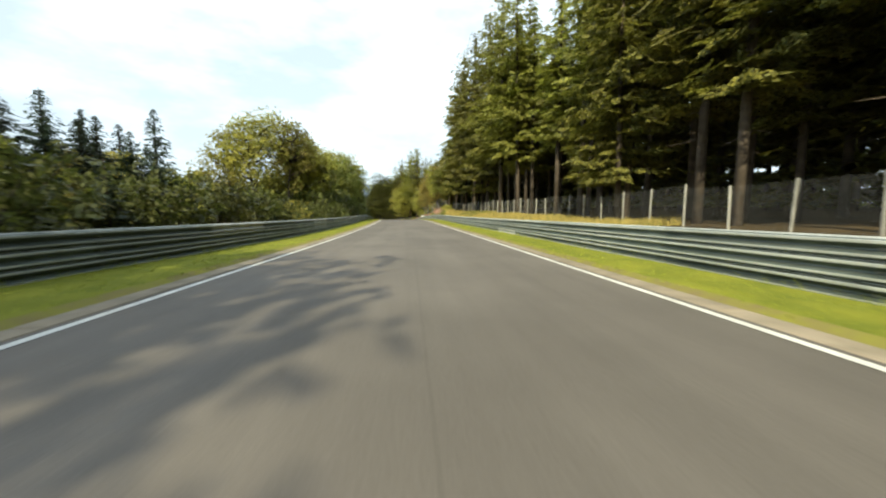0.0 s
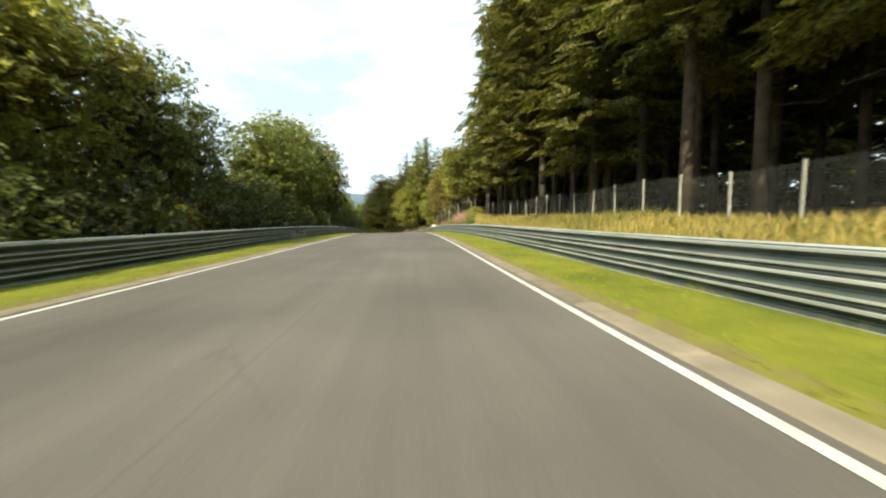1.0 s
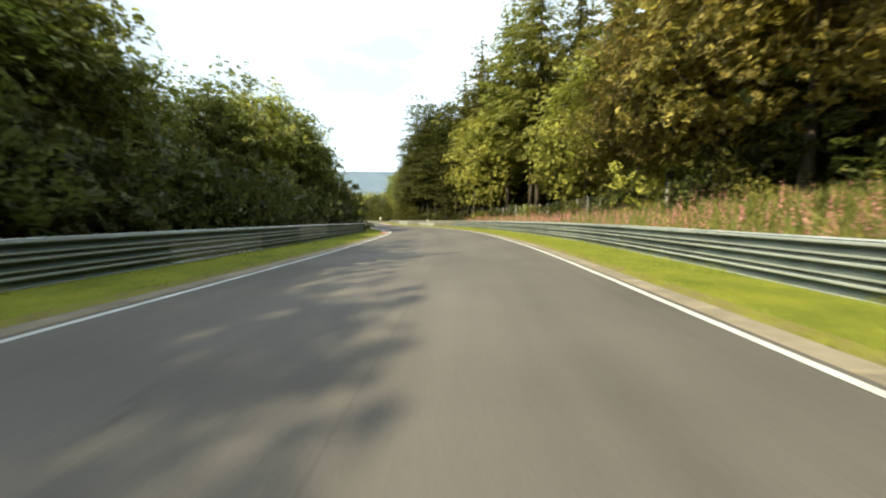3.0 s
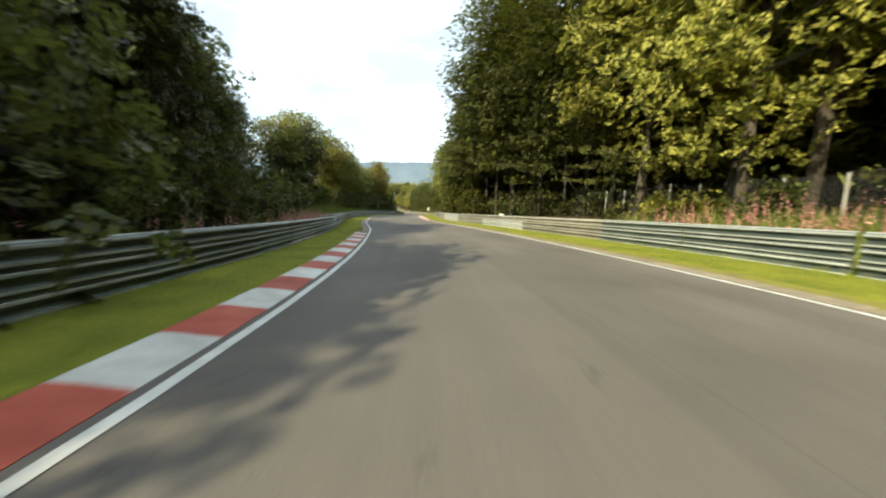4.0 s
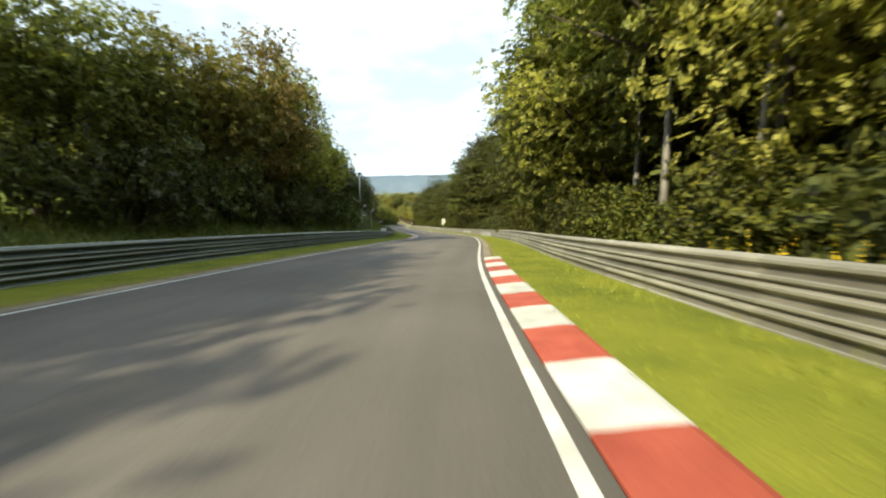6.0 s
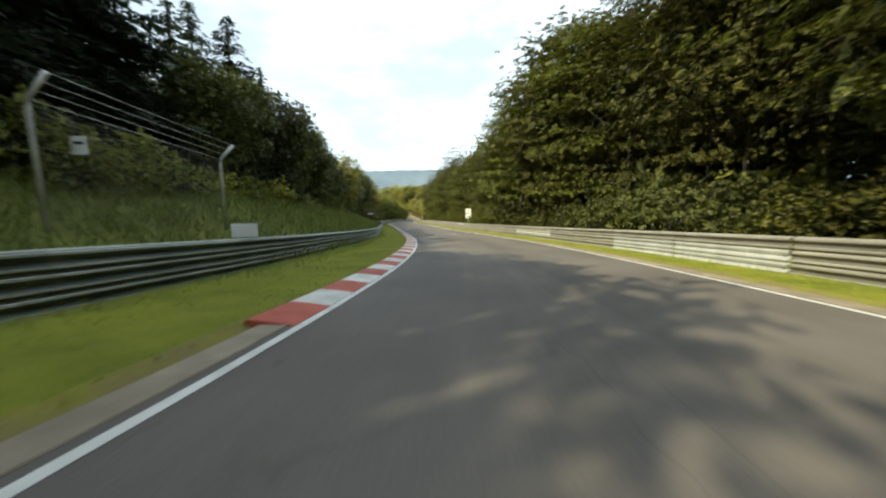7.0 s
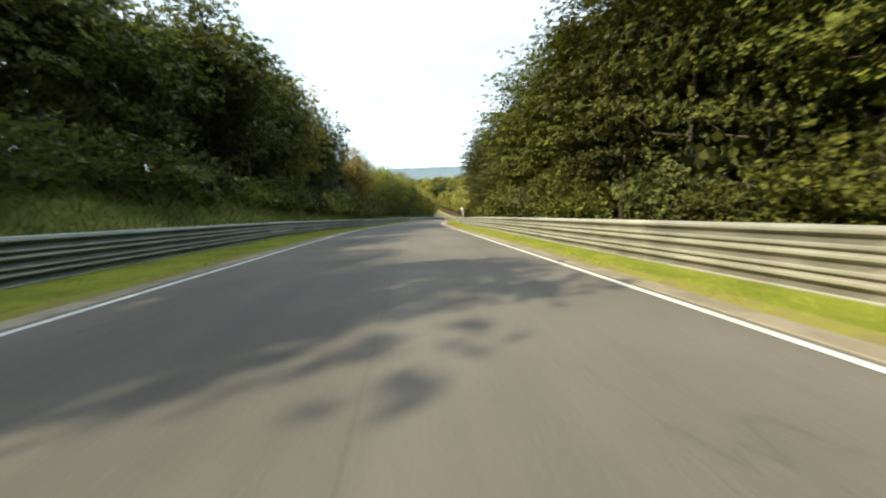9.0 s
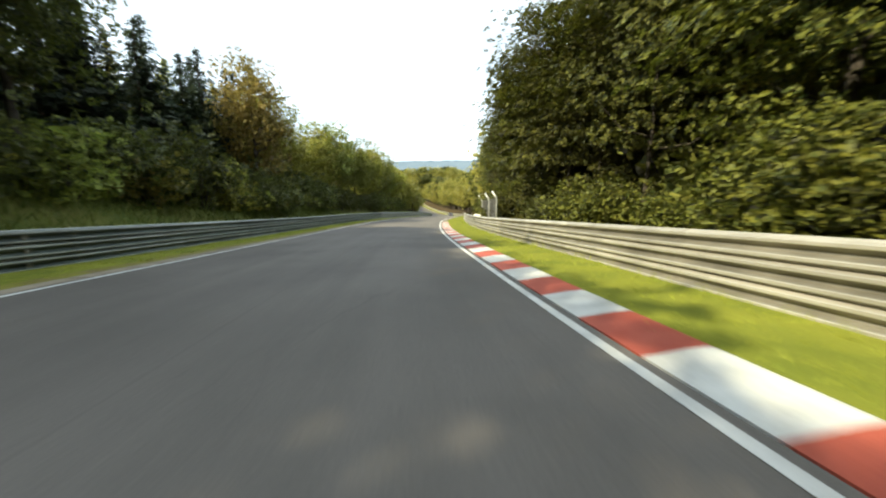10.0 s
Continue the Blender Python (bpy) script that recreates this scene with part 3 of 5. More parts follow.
# ---------------------------------------------------------------- guard rails
def beam_mesh(m, length, crest, wide_crest):
    """A W-beam: two rounded ridges, folded from sheet steel, facing -x."""
    prof = [(0.0, -0.155), (-0.020, -0.150), (-0.034, -0.132), (-0.076, -0.112), (-0.083, -0.104), (-0.083, -0.070), (-0.076, -0.060), (-0.012, -0.018),
            (-0.004, 0.0), (-0.012, 0.018), (-0.076, 0.060), (-0.083, 0.070), (-0.083, 0.104), (-0.076, 0.112), (-0.034, 0.132), (-0.020, 0.150), (0.0, 0.155)]
    back = [(x + 0.006, z) for x, z in prof[::-1]]
    ring = prof + back
    v = [(x, y, z) for y in (-length / 2, length / 2) for x, z in ring]
    n = len(ring)
    f = [(j, (j + 1) % n, n + (j + 1) % n, n + j) for j in range(n)]
    h = len(prof)
    for base in (0, n):
        f += [(base + j, base + j + 1, base + n - 2 - j, base + n - 1 - j) for j in range(h - 1)]
    # crests and top edge paler than the hollows: sun highlights put into the colour
    highlit = {4, 11, 12} if not wide_crest else {3, 4, 5, 10, 11, 12, 13}
    highlit = highlit | {14, 15}
    return mesh_of("rail_beam", v, f, m, crest, index=[1 if j in highlit else 0 for j in range(len(f))])


def post_mesh(height):
    bm = bmesh.new()
    box(bm, (0.012, -0.05, -0.5), (0.022, 0.05, height))
    box(bm, (0.10, -0.05, -0.5), (0.110, 0.05, height))
    box(bm, (0.022, -0.005, -0.5), (0.10, 0.005, height))
    return bm_mesh("rail_post", bm, POST)


_bv, _bf = [], []
tube(_bv, _bf, [(-0.012, 0, 0), (0.012, 0, 0)], [0.03, 0.03], 6)
BOLT = mesh_of("splice_bolt", _bv, _bf, POST)
SEG = 4.0
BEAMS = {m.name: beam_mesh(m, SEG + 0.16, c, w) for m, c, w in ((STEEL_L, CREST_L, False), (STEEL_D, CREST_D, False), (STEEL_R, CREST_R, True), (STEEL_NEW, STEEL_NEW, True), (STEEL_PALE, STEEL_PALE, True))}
FLIP = {k: me.copy() for k, me in BEAMS.items()}
for me in FLIP.values():
    me.transform(Matrix.Rotation(math.pi, 4, "Z"))
POST_R, POST_L = post_mesh(0.84), post_mesh(0.84)
POST_L.transform(Matrix.Rotation(math.pi, 4, "Z"))
LEVELS = (0.155, 0.445, 0.735)


def guard_rail(side, s0, s1, d_of, paint, label, pale=(), far=False):
    rail = thing("guard_rail", Matrix(), label, "guard rail", "guard rails along the track")
    joined_v, joined_f = [], []
    n = int(round((s1 - s0) / SEG))
    for k in range(n):
        a_s, b_s = s0 + k * SEG, s0 + (k + 1) * SEG
        a, b = flat(a_s, side * d_of(a_s), -0.02), flat(b_s, side * d_of(b_s), -0.02)
        for lev, z in enumerate(LEVELS):
            p = paint(a_s)
            if any(lo <= a_s < hi and lev in levs for lo, hi, levs in pale):
                p = STEEL_NEW if side > 0 else STEEL_PALE
            bank = BEAMS if side > 0 else FLIP
            up = Vector((0, 0, z))
            out = Vector((0, 0, 0)) if k % 2 else (flat(a_s, side * (d_of(a_s) - 0.007)) - flat(a_s, side * d_of(a_s)))
            if far:
                me = bank[STEEL_R.name]
                y = (b - a).normalized()
                x = y.cross(Vector((0, 0, 1))).normalized()
                base = len(joined_v)
                joined_v += [(a + b) / 2 + up + out + x * v.co.x + y * v.co.y + Vector((0, 0, v.co.z)) for v in me.vertices]
                joined_f += [tuple(base + i for i in q.vertices) for q in me.polygons]
            else:
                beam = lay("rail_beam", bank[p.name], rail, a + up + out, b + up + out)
                child("splice_bolt", BOLT, beam, Matrix.Translation((-side * 0.014, -SEG / 2 + 0.06, 0.0)))
        if not far:
            for h in (0.25, 0.75):
                s = a_s + SEG * h
                m = along(s, side * d_of(s), -0.02)
                child("rail_post", POST_R if side > 0 else POST_L, rail, m)
    if far:
        tagged(child("rail_run", mesh_of("rail_run", joined_v, joined_f, paint(s0)), rail), kind="stuff")
    return rail


def steady(v):
    return lambda s: v


right_d = lambda s: float(np.interp(s, [0, 60, 100, 118, 145, 160, 185, 200, 235, 255, 268, 280, 310, 330, 345, 360], [5.8, 6.0, 6.05, 6.45, 6.3, 5.85, 5.85, 6.6, 6.3, 5.95, 5.7, 5.9, 5.35, 5.3, 5.8, 6.05]))
left_d = lambda s: float(np.interp(s, [0, 20, 60, 110, 150, 185], [6.5, 5.9, 6.3, 6.35, 6.05, 6.0]))
left_e = lambda s: float(np.interp(s, [172, 184, 203, 225, 252, 265, 275, 290, 312, 330, 343, 353, 363, 385], [7.6, 6.6, 5.7, 6.2, 6.7, 7.1, 6.8, 6.5, 5.9, 6.2, 6.8, 6.7, 5.8, 6.0]))
guard_rail(1, -16, 152, right_d, lambda s: STEEL_L, "three-row steel guard rail, green-grey and weathered, in sun", ((20, 24, (0,)),))
guard_rail(1, 152, 408, right_d, lambda s: STEEL_R, "three-row steel guard rail, pale and weathered, in sun", ((160, 168, (0, 1)), (176, 184, (0, 1, 2)), (256, 264, (0, 1)), (272, 280, (1,)), (300, 304, (2,))))
guard_rail(-1, -16, 180, left_d, lambda s: STEEL_D, "three-row green-grey steel guard rail, darkened as in shade, ending at a marker", ((12, 16, (2,)), (24, 28, (1, 2)), (60, 64, (0, 1)), (112, 116, (0, 1)), (120, 124, (1, 2)), (152, 156, (0,)), (164, 168, (1, 2))))
guard_rail(-1, 172, 408, left_e, lambda s: STEEL_D, "three-row green-grey steel guard rail, darkened as in shade, along the grass bank", ((196, 200, (1,)), (340, 344, (1,))))
guard_rail(1, 408, 640, steady(6.1), lambda s: CREST_R, "far run of pale steel guard rail", far=True)
guard_rail(-1, 408, 640, steady(6.0), lambda s: STEEL_PALE, "far run of green-grey steel guard rail", far=True)

# ---------------------------------------------------------------- fences
def wire_panel(width, height, step, gauge=0.0014, name="wire_mesh"):
    """A panel of crossing wires in the y-z plane, from the origin along +y."""
    v, f = [], []

    def bar(a, b):
        base = len(v)
        for p in (a, b):
            up = abs(b[2] - a[2]) > abs(b[1] - a[1])
            for dx, dy in ((-1, -1), (1, -1), (1, 1), (-1, 1)):
                v.append((p[0] + dx * gauge, p[1] + (dy * gauge if up else 0), p[2] + (0 if up else dy * gauge)))
        for j in range(4):
            f.append((base + j, base + (j + 1) % 4, base + 4 + (j + 1) % 4, base + 4 + j))

    for k in range(int(height / step) + 1):
        bar((0, 0, k * step), (0, width, k * step))
    for k in range(int(width / step) + 1):
        bar((0.005, k * step, 0), (0.005, k * step, height))
    return mesh_of(name, v, f, WIRE)


def post_fence(s0, s1, d, step, height, label, skip=()):
    fence = thing("post_fence", Matrix(), label, "fence")
    pm = box_mesh("fence_post", (-0.04, -0.04, -0.3), (0.04, 0.04, height), CONCRETE, 0.01)
    wm = wire_panel(step, height - 0.12, 0.07)
    rng = random.Random(int(s0 * 7 + d))
    k, s = 0, s0
    while s < s1:
        lean = Matrix.Rotation(radians(rng.uniform(-2.2, 2.2)), 4, "Y") @ Matrix.Rotation(radians(rng.uniform(-1.5, 1.5)), 4, "X")
        if k not in skip:
            child("fence_post", pm, fence, along(s, d, 0, on_ground=True) @ lean)
        a, b = spot(s, d, 0.06), spot(s + step, d, 0.06)
        y = b - a
        x = Vector((y.y, -y.x, 0)).normalized()
        y = y / step
        child("wire_mesh", wm, fence, Matrix(((x.x, y.x, 0, a.x), (x.y, y.y, 0, a.y), (x.z, y.z, 1, a.z), (0, 0, 0, 1))))
        s, k = s + step, k + 1
    return fence


post_fence(-8.0, 83.5, 12.5, 2.4, 1.85, "concrete post fence with grey wire mesh before the spruces", skip=(16,))
post_fence(120.0, 163.0, 11.5, 1.75, 1.65, "pale posts and wire mesh fence before the tree trunks")


def catch_fence(name_label, posts, side, out=0.45, gauge=0.003):
    """Tall debris fence: tubes whose tops bend over towards the track, mesh and three strands of wire."""
    fence = thing("debris_fence", Matrix(), name_label, "fence", "debris fences")
    tops, feet = [], []
    for s, d, height in posts:
        foot = spot(s, d)
        n = Vector((*across(s)[0], 0)) * side
        knee = Vector((foot.x, foot.y, flat(s, d, height - 0.42).z))
        tip = knee - n * out + Vector((0, 0, 0.42))
        pts = [foot - Vector((0, 0, 0.3)), knee - Vector((0, 0, 0.15)), knee + Vector((0, 0, 0.02)) - n * 0.04, tip]
        child("fence_tube", tube_mesh("fence_tube", pts, [0.05] * 4, GALV, 8), fence)
        feet.append(foot)
        tops.append((knee, tip))
    for k in range(len(posts) - 1):
        (k0, t0), (k1, t1), a, b = tops[k], tops[k + 1], feet[k], feet[k + 1]
        for j in range(4):
            w = j / 3
            child("top_wire", tube_mesh("top_wire", [k0.lerp(t0, w), k1.lerp(t1, w)], [0.006, 0.006], GALV, 4), fence)
        v, f = [], []
        wide = (b - a).length
        n_up, n_side = 26, int(wide / 0.09)
        for j in range(n_up + 1):
            w = j / n_up
            tube(v, f, [a.lerp(k0, w), b.lerp(k1, w)], [gauge, gauge], 3, cap=False)
        for j in range(n_side + 1):
            w = j / n_side
            tube(v, f, [a.lerp(b, w), k0.lerp(k1, w)], [gauge, gauge], 3, cap=False)
        child("wire_mesh", mesh_of("wire_mesh", v, f, WIRE), fence)
    return fence


catch_fence("tall galvanised debris fence with bent tops above tall grass", [(92.8, 12.2, 5.3), (94.0, 10.4, 4.6), (94.7, 8.95, 4.0), (97.5, 8.15, 3.6), (98.15, 8.3, 3.65), (100.6, 7.7, 3.45)], 1)
catch_fence("tall debris fence with bent tops on the grass bank", [(253.9, -9.0, 3.85), (259.7, -9.0, 3.75)], -1)
catch_fence("short debris fence panel with bent tops behind the rail", [(378.4, 7.0, 2.45), (381.6, 7.0, 2.45), (385.4, 6.95, 2.45)], 1, 0.3, 0.012)
notice = thing("fence_notice", along(254.7, -8.93, 2.6, 0), "small white notice hung on the debris fence", "sign")
child("plate", box_mesh("plate", (-0.17, -0.012, 0.0), (0.17, 0.012, 0.36), SIGN_WHITE, 0.005), notice)
child("print_bar", box_mesh("print_bar", (-0.1, -0.018, 0.2), (0.1, -0.0135, 0.25), INK), notice)

# ---------------------------------------------------------------- signs
def board_sign(m, w, z0, z1, label, post_d=0.035, two=False, bars=()):
    """A flat board facing -y on one or two tubes; bars are dark or coloured patches of print."""
    sign = thing("board_sign", m, label, "sign")
    for x in ((-w * 0.3, w * 0.3) if two else (0.0,)):
        child("pole", tube_mesh("pole", [(x, 0.05, -0.4), (x, 0.05, z1 - 0.05)], [post_d, post_d], GALV), sign)
    bm = box(bmesh.new(), (-w / 2, -0.012, z0), (w / 2, 0.012, z1), 0.006)
    child("board", bm_mesh("board", bm, SIGN_WHITE), sign)
    for x0, x1, a, b, paint in bars:
        bm = box(bmesh.new(), (x0 * w / 2, -0.017, z0 + (z1 - z0) * a), (x1 * w / 2, -0.0125, z0 + (z1 - z0) * b))
        child("print_bar", bm_mesh("print_bar", bm, paint), sign)
    return sign


board_sign(along(97.4, 6.75, 0, -6, True), 0.62, 0.88, 1.24, "small white board on a tube behind the rail")
frame_bars = ((-0.08, 0.1, 0.80, 0.86, SIGN_BACK), (-0.12, 0.06, 0.70, 0.74, SIGN_BACK), (-0.04, 0.14, 0.6, 0.63, SIGN_BACK),
              (-0.7, -0.45, 0.14, 0.22, CYAN), (-0.35, -0.1, 0.14, 0.22, SIGN_BACK), (0.0, 0.2, 0.14, 0.22, SIGN_BACK), (0.35, 0.65, 0.12, 0.22, ORANGE))
info = board_sign(along(303.7, 7.05, 0, 4, True), 0.86, 1.5, 2.9, "tall white notice board with blue and orange print", 0.05, bars=frame_bars)
fr = bmesh.new()
for lo, hi in (((-0.46, -0.02, 1.46), (-0.43, 0.02, 2.94)), ((0.43, -0.02, 1.46), (0.46, 0.02, 2.94)), ((-0.43, -0.02, 2.9), (0.43, 0.02, 2.94)), ((-0.43, -0.02, 1.46), (0.43, 0.02, 1.5))):
    box(fr, lo, hi, 0.004)
child("board_frame", bm_mesh("board_frame", fr, SIGN_BACK), info)
board_sign(along(257.2, -7.1, 0, 8, True), 0.66, 0.74, 1.10, "small white board behind the rail on the bank", two=True)
board_sign(along(387.6, 6.75, 0, -4, True), 0.55, 0.5, 0.86, "small white board beside the debris fence")
board_sign(along(165.8, 6.6, 0, -6, True), 0.36, 0.6, 0.92, "little white marker board behind the rail")

bank_sign = thing("bank_sign", along(317.5, -7.9, 0.75, 20, True), "two-plank wooden bank sign on thin posts above the rail", "sign")
for x in (-0.42, 0.38):
    child("pole", tube_mesh("pole", [(x, 0.04, -1.2), (x, 0.04, 1.6)], [0.032, 0.028], WOOD), bank_sign)
child("upper_plank", box_mesh("upper_plank", (-0.66, -0.02, 1.40), (0.64, 0.02, 1.64), WOOD_DARK, 0.012), bank_sign, Matrix.Rotation(radians(1.5), 4, "Y"))
child("cap_strip", box_mesh("cap_strip", (-0.68, -0.03, 1.655), (0.66, 0.03, 1.70), WOOD, 0.008), bank_sign, Matrix.Rotation(radians(1.5), 4, "Y"))
child("lower_plank", box_mesh("lower_plank", (-0.52, -0.025, 1.10), (0.54, 0.015, 1.28), SIGN_WHITE, 0.008), bank_sign, Matrix.Rotation(radians(-2.0), 4, "Y"))
child("red_patch", box_mesh("red_patch", (-0.62, -0.03, 1.10), (-0.525, 0.01, 1.26), SIGN_RED, 0.006), bank_sign)
for x0, x1 in ((-0.34, -0.14), (-0.06, 0.1), (0.16, 0.34)):
    child("print_bar", box_mesh("print_bar", (x0, -0.034, 1.16), (x1, -0.028, 1.22), INK), bank_sign, Matrix.Rotation(radians(-2.0), 4, "Y"))

marker = thing("rail_end_cap", along(180.7, -6.0, -0.02), "orange-red sheet cap with reflectors over the rail's end", "rail end")
cap_v, cap_f = [], []
for ang in range(0, 181, 20):
    q = radians(ang)
    for z in (0.06, 0.88):
        cap_v.append((-0.09 + 0.17 * math.cos(q), 0.24 * math.sin(q), z))
for ang in range(9):
    cap_f.append((2 * ang, 2 * ang + 2, 2 * ang + 3, 2 * ang + 1))
cap_f.append(tuple(range(1, 20, 2)))
child("curved_nose", mesh_of("curved_nose", cap_v, cap_f, SIGN_RED), marker)
for x, name in ((0.08, "front_sheet"), (-0.26, "back_sheet")):
    child(name, box_mesh(name, (x - 0.006, -1.3, 0.06), (x + 0.006, 0.0, 0.88), SIGN_RED, 0.004), marker)
for y, z in ((-0.25, 0.66), (-0.25, 0.3), (-0.9, 0.5)):
    child("reflector", box_mesh("reflector", (0.087, y - 0.06, z - 0.035), (0.094, y + 0.06, z + 0.035), SIGN_WHITE, 0.002), marker)
mast = thing("track_mast", along(252.8, -8.9, 0, 0, True), "slim white mast with lamp and switch box on the bank", "mast")
child("pole", tube_mesh("pole", [(0, 0, -0.4), (0, 0, 3.4), (0.03, 0, 5.9)], [0.06, 0.055, 0.045], GALV, 10), mast)
child("upper_pole", tube_mesh("upper_pole", [(0.02, 0, 3.1), (0.035, 0, 6.1)], [0.075, 0.065], SIGN_WHITE, 10), mast)
child("switch_box", box_mesh("switch_box", (-0.42, -0.12, 0.35), (-0.17, 0.08, 0.85), PLINTH, 0.02), mast)
child("signal_lamp", box_mesh("signal_lamp", (-0.12, -0.22, 2.55), (0.1, -0.06, 2.95), INK, 0.03), mast)
child("camera_box", box_mesh("camera_box", (-0.05, -0.25, 6.0), (0.3, 0.05, 6.25), SIGN_BACK, 0.03), mast)

# ---------------------------------------------------------------- marshal's hut
def hut():
    """Boarded hut on a plinth, its gable to the track (-x), boards standing upright."""
    m = along(107.6, 14.0, 0, 0, True)
    h = thing("marshal_hut", m, "dark timber marshal hut with gable roof on pale plinth", "hut")
    child("plinth", box_mesh("plinth", (-2.02, -1.62, -1.2), (2.02, 1.62, 0.35), PLINTH, 0.02), h)
    for y in (-1.5, 1.5):
        for k in range(13):
            x = -1.8 + k * 0.3
            child("wall_board", box_mesh("wall_board", (x - 0.146, y - 0.03, 0.35), (x + 0.146, y + 0.03 + 0.008 * (k % 2), 2.75), WOOD_RED if y < 0 else WOOD_DARK, 0.006), h)
    for x in (-1.98, 1.98):
        for k in range(10):
            y = -1.35 + k * 0.3
            top = 2.75 + 0.62 * (1 - abs(y) / 1.5)
            child("wall_board", box_mesh("wall_board", (x - 0.02, y - 0.146, 0.35), (x + 0.02 + 0.008 * (k % 2), y + 0.146, top), WOOD_DARK, 0.006), h)
    child("door", box_mesh("door", (-2.03, -0.55, 0.37), (-2.005, 0.45, 2.3), INK, 0.01), h)
    child("wall_lamp", box_mesh("wall_lamp", (-0.72, -1.62, 1.75), (-0.62, -1.535, 2.45), SIGN_WHITE, 0.02), h)
    for sgn in (-1, 1):
        bm = bmesh.new()
        v = [bm.verts.new(p) for p in ((-2.4, 0, 3.52), (2.4, 0, 3.52), (2.4, sgn * 2.05, 2.66), (-2.4, sgn * 2.05, 2.66))]
        bm.faces.new(v if sgn < 0 else v[::-1])
        r = bmesh.ops.extrude_face_region(bm, geom=bm.faces[:])
        for q in r["geom"]:
            if isinstance(q, bmesh.types.BMVert):
                q.co.z += 0.09
        bmesh.ops.recalc_face_normals(bm, faces=bm.faces)
        child("roof", bm_mesh("roof", bm, ROOF), h)
        child("verge_board", tube_mesh("verge_board", [(-2.42, 0, 3.6), (-2.42, sgn * 2.06, 2.72)], [0.05, 0.05], GALV, 4), h)
    return h


hut()

# ---------------------------------------------------------------- paint on the asphalt
def stroke(s_d, width=0.09):
    """A painted stroke through points (s, d) of the track."""
    pts = [Vector(flat(s, d, 0.034 - abs(d) * 0.0075 + 0.006)) for s, d in s_d]
    v, f = [], []
    for k, p in enumerate(pts):
        w = (pts[min(k + 1, len(pts) - 1)] - pts[max(k - 1, 0)]).normalized()
        n = Vector((w.y, -w.x, 0)).normalized() * width / 2
        v += [p - n, p + n]
    for k in range(len(pts) - 1):
        f.append((2 * k, 2 * k + 1, 2 * k + 3, 2 * k + 2))
    return mesh_of("painted_stroke", v, f, GRAFFITI)


chalk = thing("road_paint", Matrix(), "faded white painted marks on the asphalt", "road paint", kind="structure")


def ring(s, d, a, b, part_of=1.0):
    return [(s + a * math.cos(q), d + b * math.sin(q)) for q in np.linspace(0.3, 0.3 + 2 * math.pi * part_of, 14)]


for line in (ring(285.6, -2.5, 0.7, 0.5, 0.7), ring(285.4, 0.8, 0.55, 0.42), [(285.9, -0.9), (284.9, -0.5)], [(284.9, -1.0), (285.9, -0.45)], [(285.7, 0.0), (284.8, 0.1)],
             [(283.9, -2.3), (283.0, -2.1)], [(284.6, -0.7), (283.8, -0.4)], [(284.5, 0.9), (283.5, 1.1), (284.4, 1.5)], [(283.7, 1.9), (282.9, 2.2)], [(283.4, 2.6), (282.8, 2.9)],
             [(300.9, -3.1), (300.1, -2.7)], [(301.9, -2.5), (301.2, -2.45)], [(300.8, -2.5), (300.4, -2.45)], ring(303.5, -2.7, 0.7, 0.34), [(305.3, -3.2), (305.2, -2.4), (306.3, -1.8)], [(305.9, -3.0), (306.4, -2.9)]):
    child("painted_stroke", stroke(line), chalk)

# ---------------------------------------------------------------- trees
def cards(c, along_v, normal, length, width):
    """Rhombic leaves at c, each with its long axis and its normal."""
    a = along_v / np.linalg.norm(along_v, axis=1)[:, None]
    b = np.cross(normal, a)
    b /= np.linalg.norm(b, axis=1)[:, None] + 1e-9
    l, w = np.broadcast_to(length, len(c))[:, None], np.broadcast_to(width, len(c))[:, None]
    v = np.stack([c - a * l / 2, c + b * w / 2 - a * l * 0.06, c + a * l / 2, c - b * w / 2 - a * l * 0.06], 1).reshape(-1, 3)
    return v, np.arange(len(c) * 4).reshape(-1, 4)


def unit(rng, n):
    u = rng.normal(size=(n, 3))
    return u / np.linalg.norm(u, axis=1)[:, None]


